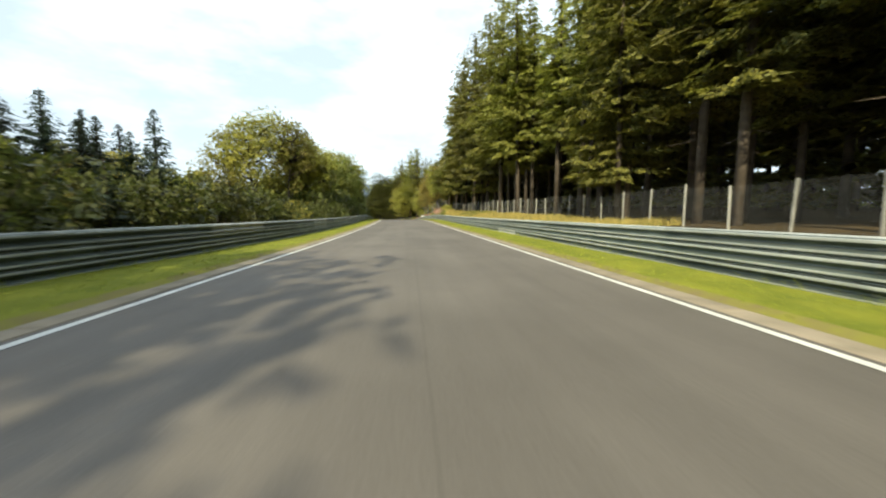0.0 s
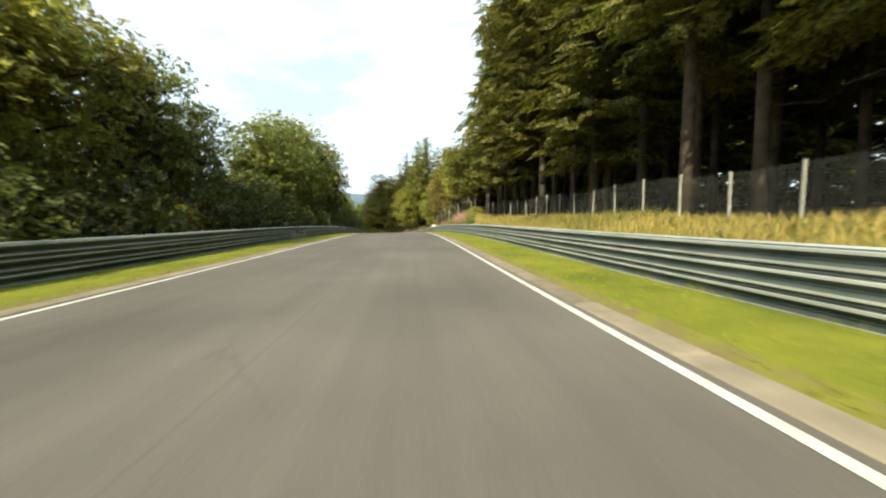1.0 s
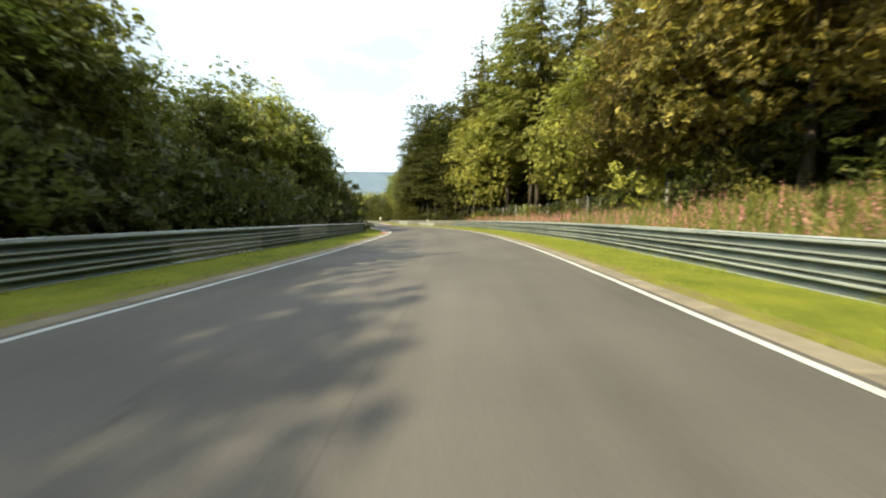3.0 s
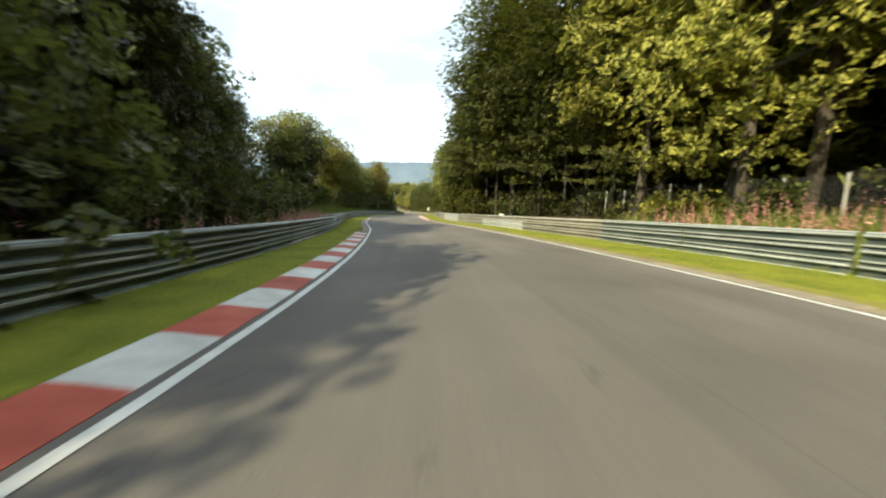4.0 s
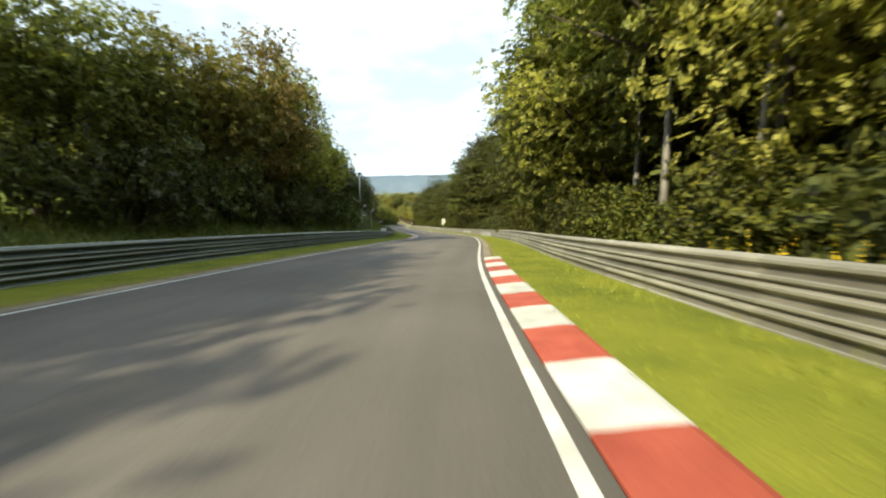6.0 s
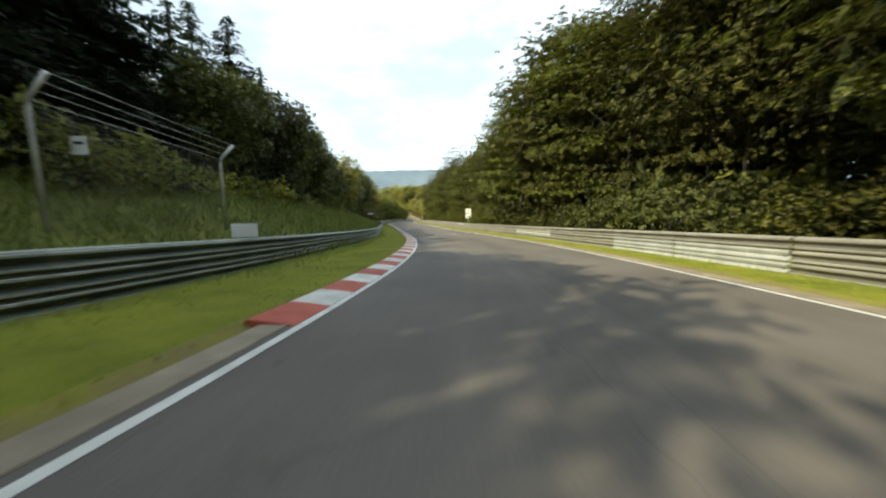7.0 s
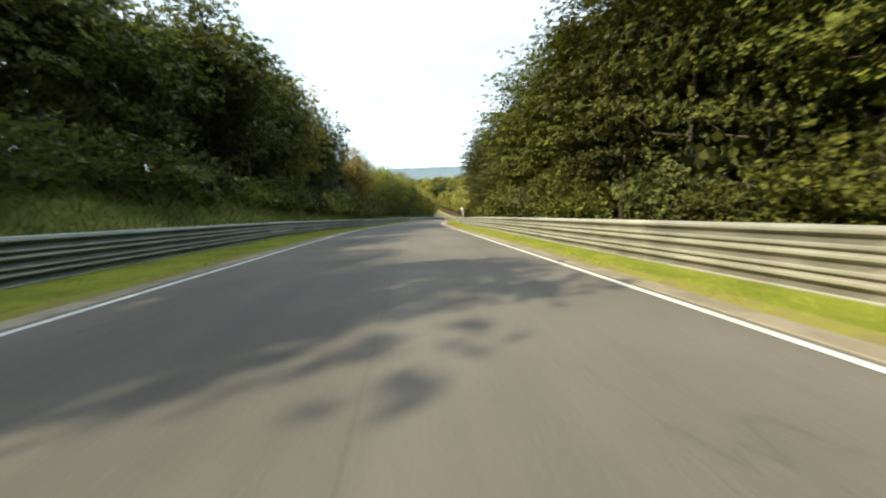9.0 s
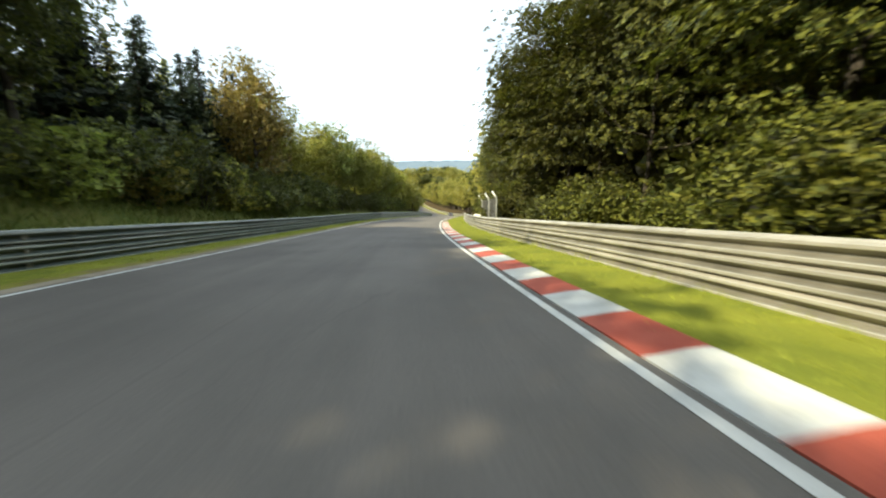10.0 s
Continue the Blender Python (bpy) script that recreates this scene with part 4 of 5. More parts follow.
def broadleaf(seed, h, r, base, clusters, per, leaf, paint, flat_by=0.6, spread=0.85, limbs=9, lean_down=0.0, bark=None, inner=5.0, tumble=0.9, wide=0.72, girth=1.0):
    """Trunk with limbs, and a crown of leaf clumps set unevenly over a lumpy shell with gaps."""
    rng = np.random.default_rng(seed)
    v, f = [], []
    bend = rng.normal(size=2) * 0.25
    top = h * 0.78
    spine = [(bend[0] * (z / top) ** 2, bend[1] * (z / top) ** 2, z) for z in np.linspace(-0.4, top, 6)]
    rad = (0.012 * h + 0.04) * girth
    tube(v, f, spine, [rad * 1.35] + [rad * (1 - 0.85 * k / 5) for k in range(1, 6)], 7)
    lump = unit(rng, 7)
    heights = rng.uniform(0.4, 1.0, 7)
    u = unit(rng, clusters)
    u[:, 2] = np.abs(u[:, 2]) * np.where(rng.random(clusters) < 0.62, 1, -1)
    bulge = 0.66 + 0.42 * (np.clip(u @ lump.T, 0, 1) ** 4 * heights).max(1)
    reach = bulge * rng.uniform(0.5, 1.0, clusters) ** 0.45
    mid, half = (base + h) / 2, (h - base) / 2
    c = np.stack([u[:, 0] * r * reach, u[:, 1] * r * reach, mid + u[:, 2] * half * reach], -1)
    c[:, 2] -= lean_down * np.hypot(c[:, 0], c[:, 1])
    for k in range(limbs):
        j = rng.integers(clusters)
        end = c[j]
        z0 = max(h * 0.16, min(end[2] - 0.25 * np.hypot(end[0], end[1]) - 0.6, top * 0.9))
        start = np.array([bend[0] * (z0 / top) ** 2, bend[1] * (z0 / top) ** 2, z0])
        m = start * 0.45 + end * 0.55 + np.array([0, 0, -0.12 * h * 0.2])
        tube(v, f, [start, m, end], [rad * 0.5, rad * 0.3, 0.015], 5, cap=False)
    trunk = mesh_of("trunk", v, f, bark or BARK, smooth_faces=True)
    p = np.repeat(c, per, 0) + np.clip(rng.normal(size=(clusters * per, 3)), -1.7, 1.7) * spread * np.array([1, 1, flat_by]) * rng.uniform(0.7, 1.2, clusters).repeat(per)[:, None]
    p[:, 2] = np.maximum(p[:, 2], base * 0.5)
    out = p - np.array([0, 0, mid - half * 0.3])
    out /= np.linalg.norm(out, axis=1)[:, None] + 1e-6
    nrm = unit(rng, len(p)) * tumble + out * 0.6 + np.array([0, 0, 0.75])
    ax = np.cross(nrm, unit(rng, len(p)))
    size = leaf * rng.uniform(0.6, 1.35, len(p))
    # larger sprays deep inside close the crown
    m_in = int(clusters * inner)
    q = unit(rng, m_in) * rng.uniform(0.1, 0.72, (m_in, 1)) * np.array([r, r, half]) * 0.8 + np.array([0, 0, mid])
    q[:, 2] -= lean_down * np.hypot(q[:, 0], q[:, 1])
    p, nrm = np.concatenate([p, q]), np.concatenate([nrm, unit(rng, m_in) + np.array([0, 0, 0.4])])
    ax = np.concatenate([ax, np.cross(nrm[-m_in:], unit(rng, m_in))])
    size = np.concatenate([size, leaf * rng.uniform(1.5, 2.3, m_in)])
    vv, ff = cards(p, ax, nrm, size, size * wide)
    return trunk, mesh_of("crown", vv, ff, paint)


def spruce(seed, h, r, base, step, per, card, paint, dead=0, taper=0.85):
    """Straight trunk with whorls of drooping boughs, each a row of hanging sprays."""
    rng = np.random.default_rng(seed)
    v, f = [], []
    rad = 0.0068 * h + 0.03
    tube(v, f, [(0, 0, -0.4), (0, 0, h * 0.3), (0, 0, h * 0.7), (0, 0, h)], [rad * 1.2, rad, rad * 0.5, 0.02], 8)
    for k in range(dead):
        q, z = rng.uniform(0, 6.28), rng.uniform(h * 0.12, base)
        e = rng.uniform(0.5, 1.6)
        tube(v, f, [(0, 0, z), (math.cos(q) * e, math.sin(q) * e, z - 0.15 * e)], [0.03, 0.008], 4, cap=False)
    trunk = mesh_of("trunk", v, f, BARK_S, smooth_faces=True)
    cs, axs, ns, ls = [], [], [], []
    z = base
    while z < h - 0.15:
        g = (z - base) / (h - base)
        reach = r * (1 - g) ** taper * (0.75 + 0.25 * min(1, g * 6)) + 0.12
        for j in range(int(rng.integers(4, 7))):
            q = rng.uniform(0, 2 * math.pi)
            e = reach * rng.uniform(0.7, 1.12)
            w = np.array([math.cos(q), math.sin(q), 0])
            n = max(3, int(per * e / r + 2))
            t = np.linspace(0.12, 1, n) + rng.normal(size=n) * 0.03
            lift = 0.10 - 0.34 * (1 - g)
            pz = z + e * (lift * t + 0.14 * t**3) + rng.normal(size=n) * 0.04
            p = w[None] * (e * t)[:, None]
            p[:, 2] = pz
            side = np.cross(w, [0, 0, 1])
            for sgn in (-1, 1):
                wide = (0.16 + 0.22 * np.sin(np.clip(t, 0, 1) * 2.6)) * card * 1.5 * min(1.0, 0.2 + 1.6 * (1 - g))
                cs.append(p + side * (sgn * wide)[:, None] * 0.6 + np.array([0, 0, -0.05]) + rng.normal(size=(n, 3)) * 0.05)
                axs.append(w[None] * 0.9 + side[None] * sgn * 0.75 + np.array([0, 0, -0.45]) + rng.normal(size=(n, 3)) * 0.18)
                ns.append(np.array([0, 0, 1.0]) + rng.normal(size=(n, 3)) * 0.45 + w[None] * 0.25)
                ls.append(card * rng.uniform(0.75, 1.3, n) * (0.26 + 0.74 * min(1.0, 1.5 * (1 - g))))
        z += step * rng.uniform(0.8, 1.2) * (1 - 0.35 * g)
    c, ax, n, l = np.concatenate(cs), np.concatenate(axs), np.concatenate(ns), np.concatenate(ls)
    vv, ff = cards(c, ax, n, l, l * 0.46)
    return trunk, mesh_of("crown", vv, ff, paint)


def bush(seed, h, r, clusters, per, leaf, paint, stems_n=6):
    rng = np.random.default_rng(seed)
    v, f = [], []
    u = unit(rng, clusters)
    u[:, 2] = np.abs(u[:, 2])
    c = u * np.array([r, r, h * 0.85]) * rng.uniform(0.45, 1.0, clusters)[:, None] * (0.75 + 0.3 * rng.random(clusters))[:, None] + np.array([0, 0, h * 0.12])
    for k in range(stems_n):
        e = c[rng.integers(clusters)]
        tube(v, f, [(e[0] * 0.1, e[1] * 0.1, -0.2), (e[0] * 0.5, e[1] * 0.5, e[2] * 0.6), tuple(e)], [0.035, 0.025, 0.008], 5, cap=False)
    stems = mesh_of("stem", v, f, BARK)
    p = np.repeat(c, per, 0) + rng.normal(size=(clusters * per, 3)) * np.array([0.33, 0.33, 0.26])
    p[:, 2] = np.maximum(p[:, 2], 0.04)
    nrm = unit(rng, len(p)) + np.array([0, 0, 0.8])
    size = leaf * rng.uniform(0.6, 1.3, len(p))
    vv, ff = cards(p, np.cross(nrm, unit(rng, len(p))), nrm, size, size * 0.75)
    return stems, mesh_of("foliage", vv, ff, paint)


KINDS = {
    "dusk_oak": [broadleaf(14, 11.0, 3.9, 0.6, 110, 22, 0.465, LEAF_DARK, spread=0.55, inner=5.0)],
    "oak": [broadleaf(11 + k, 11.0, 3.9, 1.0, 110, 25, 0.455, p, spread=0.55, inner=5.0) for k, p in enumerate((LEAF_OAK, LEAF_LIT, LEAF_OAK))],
    "ash": [broadleaf(21 + k, 13.0, 3.1, 2.0, 90, 30, 0.38, p, spread=0.5, limbs=16, inner=4.0) for k, p in enumerate((LEAF_OAK, LEAF_DARK))],
    "slim": [broadleaf(26, 11.0, 3.4, 2.2, 100, 30, 0.34, LEAF_LIT, spread=0.5, limbs=22, inner=1.6)],
    "airy_ash": [broadleaf(28, 11.0, 3.0, 4.6, 74, 22, 0.30, LEAF_OAK, spread=0.5, limbs=34, inner=0.15, girth=0.7)],
    "pale_birch": [broadleaf(29, 11.0, 1.6, 3.6, 40, 16, 0.24, LEAF_LIT, spread=0.4, limbs=26, inner=0.1, bark=POST, girth=0.5)],
    "beech": [broadleaf(31 + k, 15.0, 4.6, 0.4, 150, 34, 0.46, LEAF_BEECH, flat_by=0.13, spread=0.8, lean_down=0.2, inner=4.0, tumble=0.5) for k in range(3)],
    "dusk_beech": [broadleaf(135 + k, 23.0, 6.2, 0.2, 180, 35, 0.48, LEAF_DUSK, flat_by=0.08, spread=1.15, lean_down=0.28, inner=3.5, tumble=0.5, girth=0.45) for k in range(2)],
    "tall_beech": [broadleaf(131 + k, 23.0, 6.0, 0.6, 250, 28, 0.54, LEAF_BEECH, flat_by=0.12, spread=0.95, lean_down=0.2, inner=4.0, tumble=0.5, girth=0.55) for k in range(2)],
    "autumn": [broadleaf(41 + k, 12.0, 4.0, 0.9, 110, 32, 0.40, LEAF_AUTUMN if k else LEAF_LIT, spread=0.55, inner=3.0) for k in range(2)],
    "deep_oak": [broadleaf(151 + k, 14.0, 4.6, 0.6, 26, 4, 2.3, p, spread=0.7, limbs=0, inner=0.5) for k, p in enumerate((FAR_OAK, FAR_LIT, FAR_DARK))],
    "far_oak": [broadleaf(51 + k, 12.0, 4.2, 0.6, 42, 6, 1.25, p, spread=0.7, limbs=2, inner=2.0) for k, p in enumerate((FAR_OAK, FAR_LIT, FAR_DARK))],
    # far trees all in the lighter leaf, sun and haze put into its colour
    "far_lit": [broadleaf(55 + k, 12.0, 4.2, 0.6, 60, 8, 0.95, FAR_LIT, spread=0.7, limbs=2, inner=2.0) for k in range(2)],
    "spruce": [spruce(61 + k, 15.0, 3.3, 0.5, 0.46, 6, 1.3, NEEDLE_B if k == 0 else NEEDLE) for k in range(3)],
    "dark_spruce": [spruce(161 + k, 15.0, 3.5, 0.4, 0.44, 6, 1.2, NEEDLE_B) for k in range(2)],
    "young_spruce": [spruce(71, 6.0, 1.6, 0.3, 0.3, 6, 0.55, NEEDLE_B), spruce(72, 6.0, 1.8, 0.3, 0.32, 6, 0.55, NEEDLE)],
    "tall_spruce": [spruce(81 + k, 25.0, 3.2, (8.5, 6.0, 10.5)[k], 0.9, 5, 1.4, NEEDLE, dead=5) for k in range(3)],
    "edge_spruce": [spruce(91 + k, 24.0, 4.6, (5.4, 3.4)[k], 0.66, 8, 1.25, NEEDLE, taper=0.58) for k in range(2)],
    "far_spruce": [spruce(121 + k, 24.0, 3.8, (6.0, 1.5)[k], 1.35, 3, 2.2, FAR_NEEDLE) for k in range(2)],
    "bush": [bush(101 + k, 2.4, 1.7, 26, 22, 0.34, p) for k, p in enumerate((LEAF_OAK, LEAF_LIT, LEAF_DARK))],
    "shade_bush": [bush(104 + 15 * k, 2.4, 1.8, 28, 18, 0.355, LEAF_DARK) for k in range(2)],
    "far_bush": [bush(106 + k, 2.4, 1.9, 12, 9, 0.75, p, 1) for k, p in enumerate((FAR_OAK, FAR_DARK))],
    "beech_shrub": [bush(111, 3.4, 2.3, 46, 36, 0.40, LEAF_BEECH)],
}
LABELS = {
    "deep_oak": ("tree", "broadleaf_tree", "tree deep in the wood"),
    "far_lit": ("tree", "broadleaf_tree", "far tree along the track, sunlight put into its yellow-green leaves"),
    "far_spruce": ("spruce", "spruce_tree", "spruce deep in the wood"),
    "far_bush": ("bush", "bush", "bush deep in the wood"),
    "airy_ash": ("tree", "broadleaf_tree", "thin-crowned tree with sky showing between its stems"),
    "pale_birch": ("tree", "birch_tree", "slender pale birch with sparse yellow-green leaves"),
    "slim": ("tree", "broadleaf_tree", "slim pale-stemmed tree with an open see-through crown"),
    "shade_bush": ("bush", "bush", "leafy bush with the trees' shade put into its dark leaves"),
    "dusk_oak": ("tree", "broadleaf_tree", "broadleaf tree on the bank, shade put into its dark leaves"),
    "oak": ("tree", "broadleaf_tree", "leafy green broadleaf tree behind the guard rail"),
    "ash": ("tree", "broadleaf_tree", "tall thin-crowned broadleaf tree with pale stem"),
    "beech": ("tree", "beech_tree", "beech with layered yellow-green boughs down to the ground"),
    "dusk_beech": ("tree", "beech_tree", "tall beech over the rail, shade put into its dark leaf colour"),
    "tall_beech": ("tree", "beech_tree", "tall beech with layered boughs over a dark wood floor"),
    "autumn": ("tree", "broadleaf_tree", "broadleaf tree turning yellow and brown"),
    "far_oak": ("tree", "broadleaf_tree", "broadleaf tree deeper in the wood"),
    "spruce": ("spruce", "spruce_tree", "dark spruce branched to the ground"),
    "dark_spruce": ("spruce", "spruce_tree", "dark blue-green spruce standing beyond the hedge"),
    "young_spruce": ("spruce", "spruce_tree", "young dark spruce with pointed top"),
    "tall_spruce": ("spruce", "spruce_tree", "tall forest spruce with bare lower trunk"),
    "edge_spruce": ("spruce", "spruce_tree", "tall spruce at the wood's edge with drooping boughs"),
    "bush": ("bush", "bush", "leafy green bush at the wood's edge"),
    "beech_shrub": ("bush", "bush", "low beech growth with layered leaves"),
}
NOMINAL = {"far_lit": 12, "slim": 11, "airy_ash": 11, "pale_birch": 11, "shade_bush": 2.4, "oak": 11, "dusk_oak": 11, "ash": 13, "beech": 15, "tall_beech": 23, "dusk_beech": 23, "autumn": 12, "far_oak": 12, "spruce": 15, "dark_spruce": 15, "young_spruce": 6, "tall_spruce": 25, "edge_spruce": 24, "bush": 2.4, "beech_shrub": 3.4, "far_spruce": 24, "far_bush": 2.4, "deep_oak": 14}


def plant(kind, s, d, height, variant=None, wide=1.0, into=None):
    plant_rng = random.Random(int(s * 37) + int(d * 911))
    if variant is None:
        variant = plant_rng.randrange(len(KINDS[kind]))
    trunk, crown = KINDS[kind][variant]
    cat, name, label = LABELS[kind]
    k = height / NOMINAL[kind]
    m = Matrix.Translation(spot(s, d, -0.05)) @ Matrix.Rotation(plant_rng.uniform(0, 6.28), 4, "Z") @ Matrix.Rotation(radians(plant_rng.uniform(-2, 2)), 4, "X") @ Matrix.Diagonal((k * wide, k * wide, k, 1))
    if into is not None:
        return into.append((kind, variant, m))
    t = thing(name, m, label, cat, "trees beside the track")
    child(trunk.name.split(".")[0], trunk, t)
    child(crown.name.split(".")[0], crown, t)
    return t


BEHIND = []


def row_behind(kinds, *rest, **more):
    """The same, but the trees are gathered for the one joined mass of the wood behind."""
    row(kinds, *rest, into=BEHIND, **more)


def mesh_arrays(me):
    v = np.empty(len(me.vertices) * 3)
    me.vertices.foreach_get("co", v)
    q = [p.vertices[:] for p in me.polygons if len(p.vertices) == 4]
    return v.reshape(-1, 3), np.array(q)


def join_wood(name, items, label):
    """All gathered trees as one mesh."""
    cache, vs, fs, mi, mats, base = {}, [], [], [], [], 0
    for kind, variant, m in items:
        for me in KINDS[kind][variant]:
            if me.name not in cache:
                cache[me.name] = mesh_arrays(me)
                if me.materials[0] not in mats:
                    mats.append(me.materials[0])
            v, q = cache[me.name]
            r = np.array(m)
            vs.append(v @ r[:3, :3].T + r[:3, 3])
            fs.append(q + base)
            mi.append(np.full(len(q), mats.index(me.materials[0])))
            base += len(v)
    v, q, mi = np.concatenate(vs), np.concatenate(fs), np.concatenate(mi)
    me = bpy.data.meshes.new(name)
    me.vertices.add(len(v))
    me.vertices.foreach_set("co", v.ravel())
    me.loops.add(q.size)
    me.loops.foreach_set("vertex_index", q.ravel().astype(np.int32))
    me.polygons.add(len(q))
    me.polygons.foreach_set("loop_start", np.arange(0, q.size, 4, dtype=np.int32))
    for mt in mats:
        me.materials.append(mt)
    me.polygons.foreach_set("material_index", mi.astype(np.int32))
    me.update(calc_edges=True)
    return tagged(new(name, me), label, "woods", kind="stuff")


def row(kinds, s0, s1, step, d, heights, jitter=1.0, wide=1.0, into=None, vary=0.12):
    """Trees along the track: heights is a list of (s, height) above the track between which they vary."""
    plant_rng = random.Random(int(s0 * 13) + int(d * 101))
    s = s0
    hs, hv = zip(*heights)
    while s < s1:
        dd = d + math.copysign(plant_rng.uniform(-0.5, 1.0) * jitter, d)
        h = float(np.interp(s, hs, hv)) * plant_rng.uniform(0.98 - vary, 0.98 + vary) - float(rise(s, dd))
        plant(plant_rng.choice(kinds), s + plant_rng.uniform(-0.35, 0.35) * step, dd, max(h, 1.0), wide=wide * plant_rng.uniform(0.9, 1.15), into=into)
        s += step * plant_rng.uniform(0.8, 1.2)


# right of the track
row(["tall_spruce"], -22, 30, 4.6, 14.8, [(0, 25), (84, 25)], 0.8)
row(["tall_spruce"], 30, 80, 4.0, 14.4, [(30, 25), (50, 27), (84, 28)], 0.6)
for s, d, h, v in ((82.5, 14.2, 28, 2), (86, 14.8, 28, 2), (89.5, 14.2, 27, 2), (93.5, 15.0, 27, 0), (84.5, 17.0, 27, 2), (91.5, 17.0, 26, 2)):
    plant("tall_spruce", s, d, h, v)
row(["tall_spruce"], -22, 90, 3.3, 18.5, [(0, 26), (90, 25)], 1.2)
row_behind(["far_spruce"], -20, 95, 4.2, 23.0, [(0, 26), (95, 25)], 1.5)
row_behind(["far_spruce"], -20, 100, 4.0, 34.0, [(0, 26), (95, 25)], 2.0)
row_behind(["far_spruce"], -20, 100, 3.4, 41.0, [(0, 26), (95, 25)], 2.0)
for s, d, h in ((23.5, 13.8, 22), (43, 13.2, 27), (50, 13.0, 29), (58, 13.2, 30), (66, 12.9, 31), (73, 12.9, 31), (77.5, 13.2, 29)):
    plant("edge_spruce", s, d, h)
row(["autumn", "oak"], 94, 108, 4.0, 13.2, [(94, 18), (108, 16)])
for s, d, h in ((109, 12.6, 15), (112.5, 12.2, 14.5), (116, 12.4, 15), (119.5, 12.0, 14), (123, 12.4, 14)):
    plant("autumn", s, d, h, 1, wide=1.05)
for s, d, h in ((99, 10.8, 14.0), (103.5, 11.4, 15.0)):
    plant("slim", s, d, h, 0, wide=0.8)
row_behind(["far_oak"], 88, 128, 4.6, 18.5, [(84, 17), (128, 17)])
row(["edge_spruce"], 124, 142, 4.4, 14.0, [(124, 19), (140, 24)])
for s, d, h in ((143, 13.2, 28), (146.5, 14.4, 29), (150, 13.0, 29), (154, 14.0, 28), (157.5, 13.2, 27), (161, 14.2, 25), (165, 13.4, 25)):
    plant("edge_spruce", s, d, h, 0)
row_behind(["far_spruce"], 110, 168, 4.2, 19.0, [(110, 20), (140, 24), (168, 24)])
row_behind(["far_spruce"], 100, 170, 4.2, 25.0, [(100, 21), (170, 24)])
for s, d, h in ((128, 12.8, 13), (133, 12.6, 14), (138, 12.8, 12), (151, 11.2, 17), (156.5, 11.0, 18)):
    plant("autumn", s, d, h, 0)
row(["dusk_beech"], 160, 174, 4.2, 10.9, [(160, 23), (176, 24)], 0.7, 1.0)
row(["tall_beech"], 175, 190, 4.2, 10.6, [(175, 26), (183, 25.5), (190, 19)], 0.5, 0.95, vary=0.06)
row(["beech"], 190, 200, 4.4, 10.6, [(190, 18), (200, 15)], 0.7, 0.95)
row(["oak", "beech", "autumn"], 200, 236, 4.4, 10.8, [(200, 15), (212, 13), (224, 16), (236, 19)], 0.8)
for s, d, h in ((221, 10.0, 16.0), (225, 9.8, 18.0), (229, 10.4, 18.5)):
    plant("pale_birch", s, d, h, 0, wide=1.1)
for s, d, h in ((238, 9.6, 18.5), (246, 9.8, 20.5)):
    plant("beech", s, d, h, 0, wide=0.85)
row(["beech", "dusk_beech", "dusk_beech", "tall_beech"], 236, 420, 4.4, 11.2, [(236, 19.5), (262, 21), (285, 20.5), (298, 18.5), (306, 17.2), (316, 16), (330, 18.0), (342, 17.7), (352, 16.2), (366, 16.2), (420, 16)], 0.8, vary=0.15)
row_behind(["far_oak"], 168, 430, 4.6, 16.5, [(168, 24), (190, 20), (215, 17), (280, 21), (310, 18), (338, 19), (430, 19)], 1.5)
row_behind(["far_oak"], 170, 430, 5.5, 23.0, [(170, 24), (290, 23), (320, 18), (430, 19)], 2.0)
row(["beech_shrub"], 183, 192, 2.9, 9.5, [(164, 3.8), (192, 4.4)], 0.5, vary=0.42)
row(["beech_shrub", "shade_bush", "beech_shrub"], 192, 420, 3.1, 9.0, [(172, 3.0), (420, 3.2)], 0.7, vary=0.4)
row_behind(["far_bush"], 172, 420, 3.0, 12.5, [(172, 4.2), (420, 4.2)], 1.5)
# dark bushes added for the shaded gap under the boughs
row(["shade_bush"], 160, 186, 2.0, 15.0, [(160, 4.5), (186, 5.0)], 0.6)
row(["shade_bush"], 158, 184, 2.6, 11.2, [(158, 2.4), (172, 2.4), (184, 3.4)], 1.2, vary=0.45)
row(["bush", "beech_shrub"], 104, 126, 2.3, 13.4, [(104, 6.2), (126, 5.4)], 0.8, vary=0.3)
row(["bush"], 84, 168, 3.6, 11.0, [(84, 3.8), (168, 2.2)], 0.8)

# left of the track
for s, d, h in ((-22, -11.2, 17), (-17, -12.0, 16.5), (-12, -11.0, 16.5), (-7, -12.2, 15)):
    plant("oak", s, d, h, 0, wide=0.8)
row(["young_spruce", "shade_bush"], -8, 30, 1.9, -9.4, [(-8, 3.6), (14, 3.2), (30, 2.9)], 0.6)
row(["shade_bush"], -8, 36, 2.4, -11.8, [(-8, 3.4), (36, 3.3)], 1.0)
row(["dark_spruce"], -14, 44, 2.9, -25.0, [(-14, 8.2), (30, 9.8), (44, 11.0)], 3.0, 1.1)
row(["dark_spruce"], -10, 50, 3.2, -32.0, [(-10, 9.2), (30, 11.0), (50, 12.0)], 2.0, 1.1)
row(["bush", "shade_bush"], 30, 62, 2.5, -8.6, [(30, 2.4), (62, 3.2)], 0.5)
for s, d, h in ((40.5, -15.5, 12.8), (44.0, -13.2, 13.4), (42.5, -18.6, 12.0)):
    plant("slim", s, d, h, wide=0.95)
plant("autumn", 39.0, -11.0, 3.2, 1)
